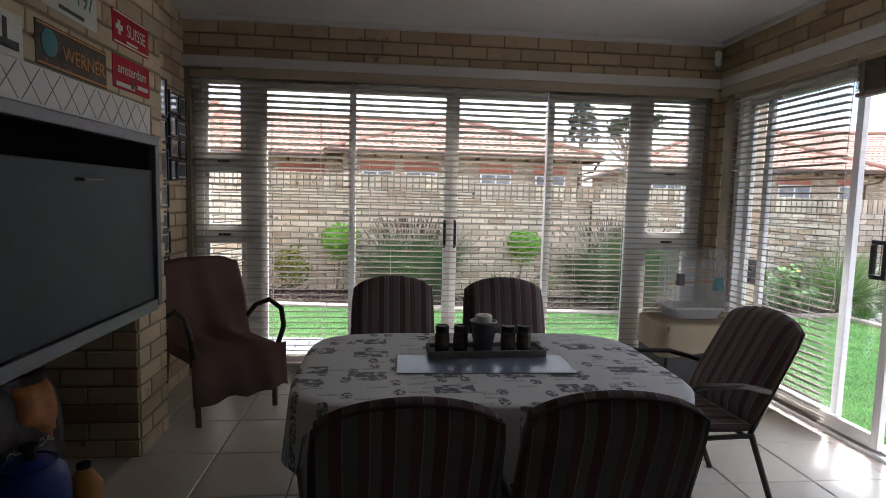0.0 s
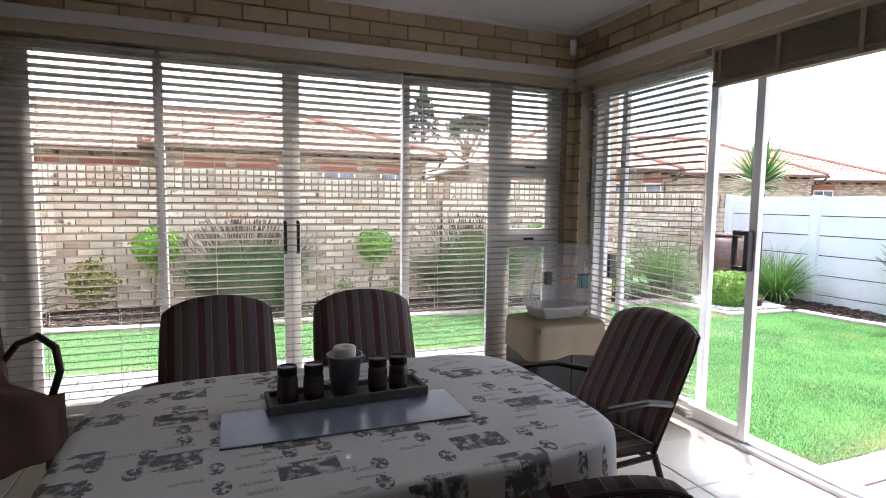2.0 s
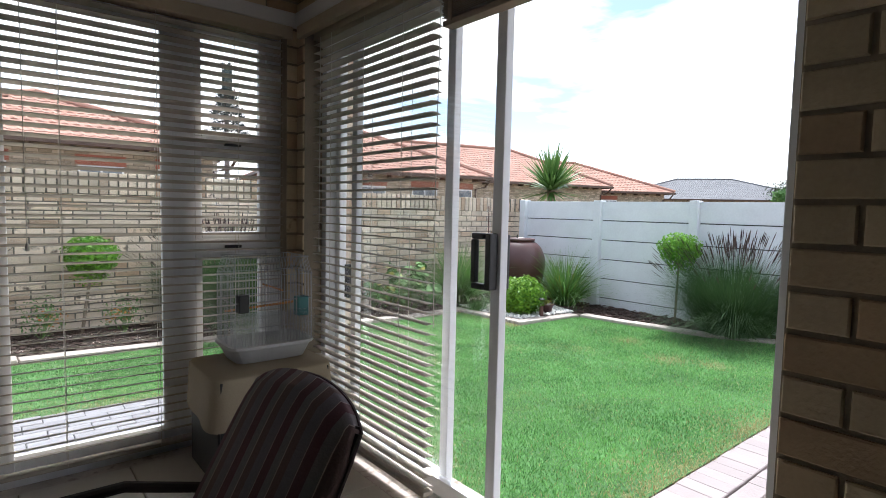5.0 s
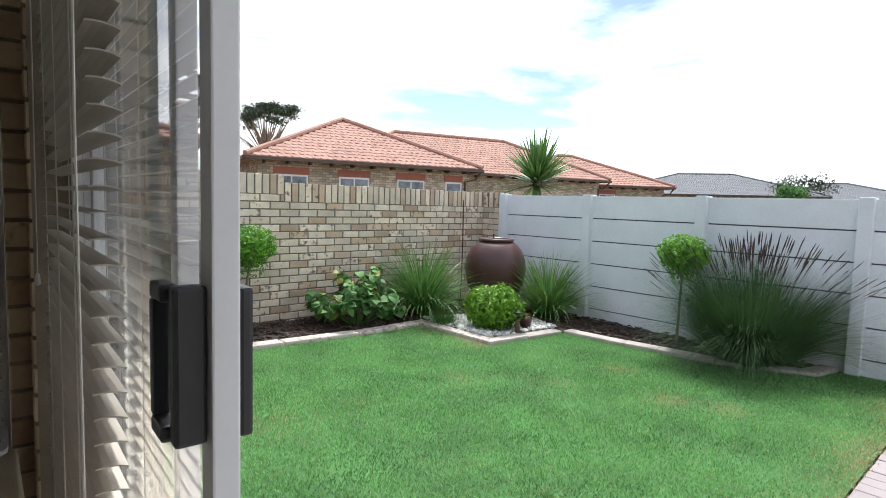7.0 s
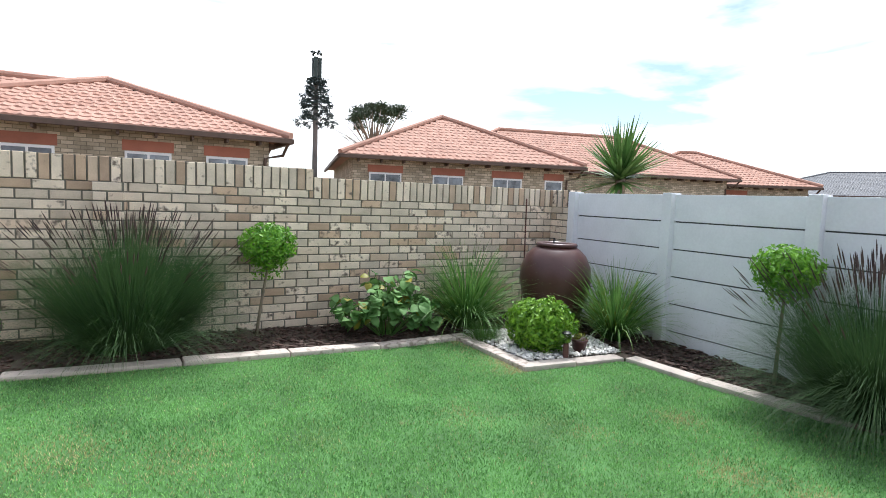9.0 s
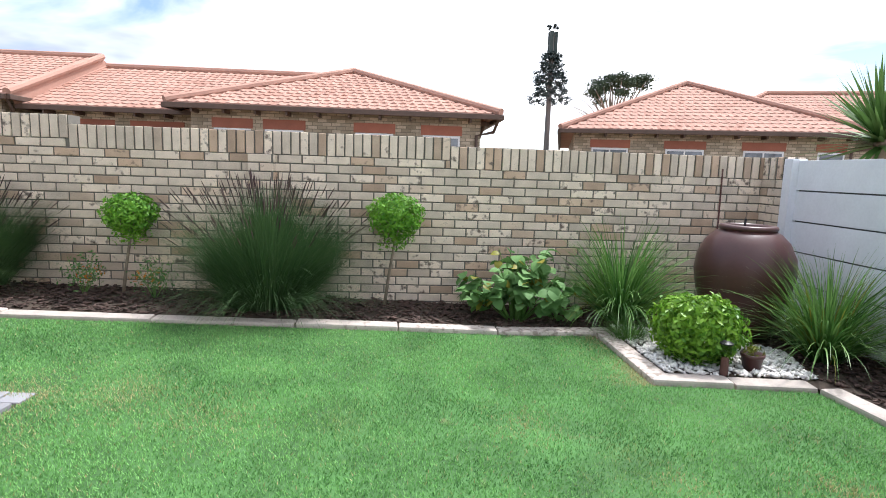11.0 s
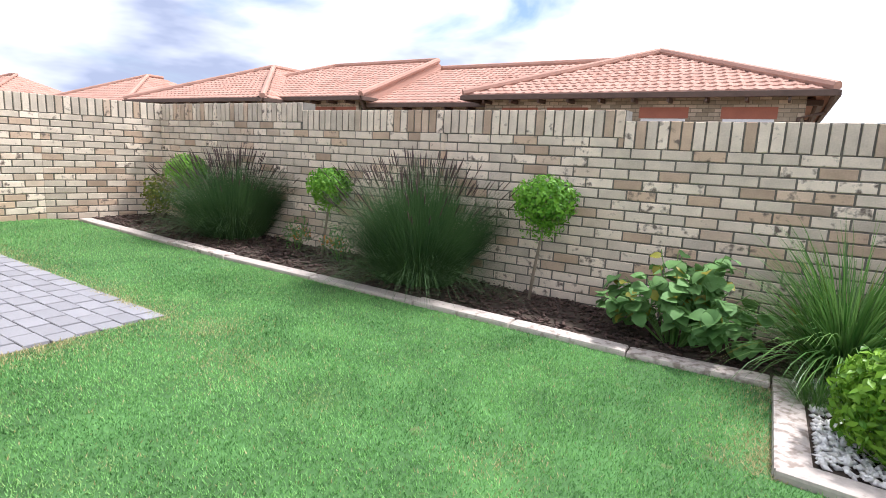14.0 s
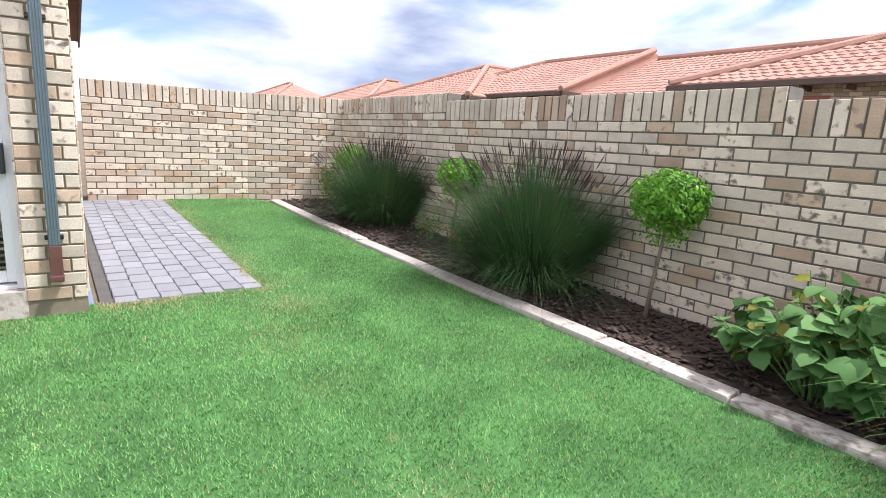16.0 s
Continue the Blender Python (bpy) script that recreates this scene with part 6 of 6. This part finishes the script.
def broad_leaf(size):
    vs, fs = [], []
    prof = [(0.0, 0.02), (0.18, 0.36), (0.45, 0.46), (0.76, 0.33), (1.0, 0.0)]
    for u, w in prof:
        z = 0.12 * math.sin(u * 2.6) - 0.25 * u * u
        vs += [(-w * size, u * size, (z + 0.10 * w) * size), (0, u * size, (z - 0.03) * size), (w * size, u * size, (z + 0.10 * w) * size)]
    for i in range(4):
        a = i * 3
        fs += [(a, a + 1, a + 4, a + 3), (a + 1, a + 2, a + 5, a + 4)]
    return vs, fs


leaf_meshes = []
for s, leaf_mat in ((0.085, HYD), (0.11, HYD), (0.135, HYD), (0.12, HYD), (0.10, HYD), (0.125, HYD), (0.09, CROTON)):
    me = bpy.data.meshes.new("leaf")
    v, f = broad_leaf(s)
    me.from_pydata(v, [], f)
    me.polygons.foreach_set("use_smooth", [True] * len(f))
    me.materials.append(leaf_mat)
    leaf_meshes.append(me)
rnd = random.Random(4)
for k in range(44):
    a = rnd.uniform(0, 2 * math.pi)
    r = rnd.uniform(0.1, 0.60) * (1.0 if abs(math.cos(a)) > 0.5 else 0.75)
    top = Vector((r * math.cos(a), r * 0.72 * math.sin(a), rnd.uniform(0.40, 0.80) * (1.06 - 0.5 * (r / 0.55) ** 2)))
    part("stem", tube([(0.05 * math.cos(a), 0.05 * math.sin(a), 0), (top.x * 0.6, top.y * 0.6, top.z * 0.65), tuple(top)], 0.006, 5, 0.003), STRAP, hy)
    for j in range(11):
        ob = new("leaf", rnd.choice(leaf_meshes))
        ob.parent = hy
        f = rnd.uniform(0.5, 1.0)
        p = Vector((top.x * (0.4 + 0.6 * f), top.y * (0.4 + 0.6 * f), max(0.06, top.z * f)))
        ob.matrix_local = Matrix.Translation(p) @ pose(0, 0, 0, 0, 0, math.degrees(a) - 90 + rnd.uniform(-110, 110)) @ pose(0, 0, 0, rnd.uniform(-55, 18), rnd.uniform(-30, 30), 0)

# small plants at the far end of the bed
cs = thing("variegated_shrub", pose(-0.25, 8.70, grade(-0.25)), "small yellow-green shrub at the end of the bed", "shrub")
for k in range(7):
    a = k * 0.9
    part("stem", tube([(0, 0, 0), (0.12 * math.cos(a), 0.12 * math.sin(a), 0.25), (0.2 * math.cos(a), 0.2 * math.sin(a), 0.5)], 0.007, 5, 0.003), BARK, cs)
leaf_cloud("leaves", 420, (0.27, 0.24, 0.30), 51, 0.035, CROTON, cs, (0, 0, 0.36), 0.2, 0.2)
fl = thing("flowering_plant", pose(3.08, 8.62, grade(3.08)), "spindly plant with small orange flowers", "flower")
rnd = random.Random(6)
for k in range(9):
    a, r = rnd.uniform(0, 6.28), rnd.uniform(0.05, 0.2)
    part("stem", tube([(0, 0, 0), (r * 0.5 * math.cos(a), r * 0.5 * math.sin(a), 0.16), (r * math.cos(a), r * math.sin(a), rnd.uniform(0.22, 0.4))], 0.004, 5, 0.002), STRAP, fl)
leaf_cloud("leaves", 260, (0.22, 0.2, 0.2), 52, 0.018, HYD, fl, (0, 0, 0.22), 0.1, 0.2)
leaf_cloud("blossom", 60, (0.16, 0.14, 0.1), 53, 0.016, FLOWER, fl, (-0.03, -0.05, 0.22), 0.3, 0.2)
fl2 = copy_thing(fl, pose(2.42, 8.66, grade(2.42), 0, 0, 130))

urn = thing("garden_urn", pose(8.38, 8.08, 0.0), "large plum-brown glazed urn in the garden corner", "urn")
part("body", lathe([(0.20, 0.0), (0.23, 0.02), (0.30, 0.18), (0.375, 0.42), (0.405, 0.60), (0.39, 0.74), (0.33, 0.87), (0.26, 0.94), (0.215, 0.965)], 56), URN, urn, smooth=True)
part("rim", lathe([(0.20, 0.955), (0.225, 0.965), (0.235, 0.985), (0.225, 1.005), (0.18, 1.01), (0.165, 0.99), (0.16, 0.93)], 48), URN, urn, smooth=True)
part("spout", tube([(0.0, 0.05, 0.9), (0.0, 0.05, 1.06)], 0.01, 8), BLACK, urn)
pipe = thing("water_pipe", pose(8.62, 8.985, 0.0), "thin dark water pipe up the brick wall", "pipe")
part("pipe", tube([(0, 0, 0), (0.005, -0.008, 0.8), (0, 0, 1.5)], 0.008, 8), BROWN, pipe)
sl = thing("solar_light", pose(7.66, 7.05, 0.03), "small brown solar garden light with a clear head", "garden light")
part("stake", lathe([(0.024, 0), (0.028, 0.01), (0.026, 0.12), (0.02, 0.14)], 14), BROWN, sl)
part("lens", lathe([(0.034, 0.141), (0.04, 0.16), (0.038, 0.21), (0.025, 0.225)], 18), PLASTIC, sl, "clear plastic lens")
part("cap", lathe([(0.045, 0.226), (0.046, 0.235), (0.02, 0.25)], 18), BLACK, sl)

fp = thing("flower_pot", pose(7.93, 7.16, 0.03), "small brown clay pot with a dry plant", "flower pot")
part("pot", lathe([(0.05, 0.0), (0.055, 0.005), (0.075, 0.10), (0.082, 0.105), (0.082, 0.125), (0.07, 0.125), (0.06, 0.09)], 24), URN, fp, smooth=True)
leaf_cloud("leaves", 70, (0.08, 0.08, 0.05), 91, 0.022, CROTON, fp, (0, 0, 0.14), 0.1, 0.2)

# yucca behind the fence
yu = thing("yucca", pose(10.25, 8.95, 0.0), "spiky yucca rising above the concrete fence", "yucca")
part("trunk", tube([(0, 0, 0), (0.02, 0, 1.0), (0, 0, 1.95)], 0.09, 10, 0.07), BARK, yu)
rng = np.random.default_rng(61)
n = 210
az = rng.uniform(0, 2 * np.pi, n)
el = rng.uniform(0, 1, n) ** 0.75
root = np.stack((0.05 * np.cos(az), 0.05 * np.sin(az), 1.78 + 0.22 * (1 - el)), 1)
V, F, tip = strips(root, az, 0.08 + 1.75 * el, 0.1 + 1.9 * el, rng.uniform(0.64, 0.8, n), rng.uniform(0.05, 0.075, n), 4, rng)
fast("leaves", V, F, SWORD, yu, "stuff")

# pine, disguised mast and far trees
pine = thing("umbrella_pine", pose(15.9, 32.5, 0.0), "distant umbrella pine with bare branches on one side", "tree")
part("trunk", tube([(0, 0, 0), (0.1, 0, 2.5), (-0.1, 0, 4.4)], 0.22, 10, 0.14), BARK, pine)
rnd = random.Random(9)
crown_pts = []
for k in range(22):
    a = rnd.uniform(0, 6.28)
    r = rnd.uniform(0.4, 2.35)
    e = Vector((r * math.cos(a) + 0.3, r * math.sin(a), rnd.uniform(5.7, 6.75) - 0.13 * r * r))
    part("limb", tube([(-0.1, 0, 3.6 + rnd.uniform(0, 0.8)), (e.x * 0.5, e.y * 0.5, 4.9), tuple(e)], 0.07, 6, 0.015), BARK, pine)
    crown_pts.append(e)
for k in range(9):
    e = Vector((-rnd.uniform(1.4, 2.9), rnd.uniform(-0.6, 0.6), rnd.uniform(4.6, 6.2)))
    part("bare_branch", tube([(-0.1, 0, 3.8), (e.x * 0.55, e.y * 0.5, e.z - 0.5), tuple(e)], 0.035, 5, 0.006), BARK, pine)
for k, e in enumerate(crown_pts):
    leaf_cloud("needle_clump", 300, (0.62, 0.5, 0.26), 70 + k, 0.065, NEEDLE, pine, tuple(e + Vector((0, 0, 0.1))), 0.1, 0.25)

mast = thing("disguised_mast", pose(11.8, 29.7, 0.0) @ Matrix.Scale(0.70, 4), "telephone mast dressed as a dark conifer", "mast")
part("pole", tube([(0, 0, 0), (0, 0, 11.2)], 0.2, 12, 0.14), POLE, mast)
rnd = random.Random(13)
for k in range(84):
    f = (k // 7) / 12
    z = 6.9 + 3.3 * f + rnd.uniform(-0.06, 0.06)
    r = 1.55 * (1 - 0.62 * f) * rnd.uniform(0.55, 1.05)
    a = k * 2.4
    part("branch", tube([(0, 0, z + 0.15), (r * math.cos(a), r * math.sin(a), z - 0.1)], 0.025, 5, 0.01), POLE, mast)
    leaf_cloud("foliage", 52, (0.32, 0.32, 0.19), 100 + k, 0.085, MASTLEAF, mast, (r * 0.85 * math.cos(a), r * 0.85 * math.sin(a), z - 0.1), 0.1, 0.3)
for k in range(3):
    a = k * 2.1
    part("antenna", box(0.22 * math.cos(a) - 0.12, 0.22 * math.sin(a) - 0.12, 9.9, 0.22 * math.cos(a) + 0.12, 0.22 * math.sin(a) + 0.12, 11.3, 0.02), MASTLEAF, mast)
for k in range(7):
    leaf_cloud("top_tuft", 22, (0.10, 0.10, 0.08), 180 + k, 0.08, MASTLEAF, mast, (0.3 * math.cos(k), 0.3 * math.sin(k), 11.55 + 0.1 * (k % 2)), 0.1, 0.3)


def far_tree(x, y, h, r, seed, label):
    t = thing("far_tree", pose(x, y, 0), label, "tree", "far trees")
    part("trunk", tube([(0, 0, 0), (0, 0, h * 0.6)], 0.15, 8, 0.08), BARK, t)
    for k in range(7):
        a = k * 0.9 + seed
        leaf_cloud("crown_clump", 260, (r * 0.5, r * 0.5, r * 0.36), seed * 10 + k, 0.11, NEEDLE if seed != 5 else HYD, t, (r * 0.55 * math.cos(a), r * 0.55 * math.sin(a), h - r * 0.35 + 0.2 * math.sin(k * 2)), 0.1, 0.3)


far_tree(62.0, 19.5, 5.2, 3.0, 3, "distant round dark tree behind the fence")
far_tree(44.0, 15.0, 3.1, 0.95, 5, "distant light green tree behind the fence")


# ---- paving ----
def paving(name, poly, pl, pw, material, label, near, clip, seed, swap=False):
    x0, x1 = min(p[0] for p in poly), max(p[0] for p in poly)
    y0, y1 = min(p[1] for p in poly), max(p[1] for p in poly)
    base = sheet(name, poly, -0.012, SAND, label, "paving")
    rnd = random.Random(seed)
    out = []
    j, y = 0, y1 - pw / 2
    while y > y0 + pw / 2 - 0.01:
        x = x0 + pl / 2 - (pl / 2 if j % 2 else 0)
        while x - pl / 2 < x1 - 0.02:
            a, b = max(x - pl / 2, x0), min(x + pl / 2, x1)
            if b - a > 0.05 and clip(a, b, y):
                m = Matrix.Translation(((a + b) / 2, y, grade((a + b) / 2) - 0.016 + rnd.uniform(-0.0025, 0.0025))) @ pose(0, 0, 0, -90 + rnd.uniform(-0.5, 0.5), 0, 0) @ pose(0, 0, 0, 0, 1.78 if x < 6.4 else 0, 0)
                out.append((m, round(b - a - 0.005, 3), 0.022, pw - 0.005))
            x += pl
        y -= pw
        j += 1
    return base, out


pad, PADS = paving("pavement_back", [(-1.15, 5.43), (3.40, 5.43), (3.40, 6.41), (-1.13, 6.49)], 0.21, 0.14, PAVER, "grey block paving at the back of the house", None, lambda a, b, y: True, 3)


def herringbone(x0, x1, y0, y1, u, seed):
    """Blocks two units long, laid in a square herringbone, with a soldier course along the lawn."""
    rnd = random.Random(seed)
    out = []

    def put(a, b, c, d):
        a, b, c, d = max(a, x0), min(b, x1), max(c, y0), d
        if b - a > 0.04 and d - c > 0.04:
            m = Matrix.Translation(((a + b) / 2, (c + d) / 2, grade((a + b) / 2) - 0.016 + rnd.uniform(-0.003, 0.003))) @ pose(0, 0, 0, -90 + rnd.uniform(-0.5, 0.5), 0, 0) @ pose(0, 0, 0, 0, 1.78 if a < 6.4 else 0, 0)
            out.append((m, round(b - a - 0.005, 3), 0.022, round(d - c - 0.005, 3)))

    x = x0
    while x < x1:
        put(x, x + u, y1 - 2 * u, y1)
        x += u
    top = y1 - 2 * u - 0.006
    for j in range(int((top - y0) / u) + 2):
        for i in range(-1, int((x1 - x0) / u) + 1):
            xa, yb = x0 + i * u, top - j * u
            k = (i + j) % 4
            if k == 0:
                put(xa, xa + 2 * u, yb - u, yb)
            elif k == 2:
                put(xa, xa + u, yb - 2 * u, yb)
            elif k == 3 and j == 0:
                put(xa, xa + u, yb - u, yb)
    return out


terrace = sheet("pavement_terrace", [(3.345, 0.2), (9.07, 0.2), (9.07, 3.74), (3.345, 3.74)], -0.012, SAND, "pale pinkish block paving outside the sliding door", "paving")
TERR = herringbone(3.345, 9.07, 0.2, 3.74, 0.11, 4)
lay(pad, PADS, "paver", PAVER)
lay(terrace, TERR, "paver", PAVER_W, near=lambda x, y, z: x < 6.4 and y > 2.4)

# ---- floor tiles and inner bricks ----
tiles = []
for i in range(11):
    for j in range(13):
        x, y = 3.05 - (i + 0.5) * 0.452, 5.16 - (j + 0.5) * 0.452
        if x > -1.7 and y > -0.6:
            tiles.append((Matrix.Translation((x, y, FLOOR - 0.010)) @ pose(0, 0, 0, -90, 0, 0), 0.446, 0.010, 0.446))
lay(floor, tiles, "tile", TILE)
NORTHB = courses((WW, NI), (1, 0), 4.25, 2.52, 2.815, unit=UNIT)
EASTB = courses((EI, NI), (0, -1), 5.5, 2.52, 2.815, unit=UNIT)
CORNER = courses((2.98, NI), (1, 0), 0.07, FLOOR, 2.44, unit=UNIT) + courses((EI, NI), (0, -1), 0.09, FLOOR, 2.44, unit=UNIT) + courses((EI, 2.525), (0, -1), 0.9, FLOOR, 2.44, unit=UNIT) + courses((3.06, 2.53), (1, 0), 0.095, FLOOR, 2.42, unit=UNIT)
lay(wall_n, NORTHB, "brick", BRICK_IN)
lay(wall_e, CORNER + EASTB, "brick", BRICK_IN)
lay(wall_w, WESTB, "brick", BRICK_IN)
lay(breast, BREAST + SIDE, "brick", BRICK_IN, near=lambda x, y, z: y > 2.6)
lay(wall_e, OUTSIDE, "brick", BRICK)

# ---- bricks of the garden walls ----
lay(pier, PIER, "brick", BRICK)
lay(endpier, ENDPIER, "brick", BRICK)
for ob, places in BACKS:
    lay(ob, places, "brick", BRICK, near=lambda x, y, z: y > 6.4)
lay(wall_g, GW, "brick", BRICK, near=lambda x, y, z: 4.2 < x < 7.9)

# ---- the house as a whole: its true size, turned a little from the garden wall ----
HOUSE = Matrix.Translation((3.449, 5.361, 0.257)) @ Matrix.Rotation(radians(-2.17), 4, "Z") @ Matrix.Scale(HOUSE_SCALE, 4) @ Matrix.Translation((-3.34, -5.42, -0.10))
bpy.context.view_layer.update()
for ob in house_things:
    if ob.parent is None:
        ob.matrix_world = HOUSE @ ob.matrix_world
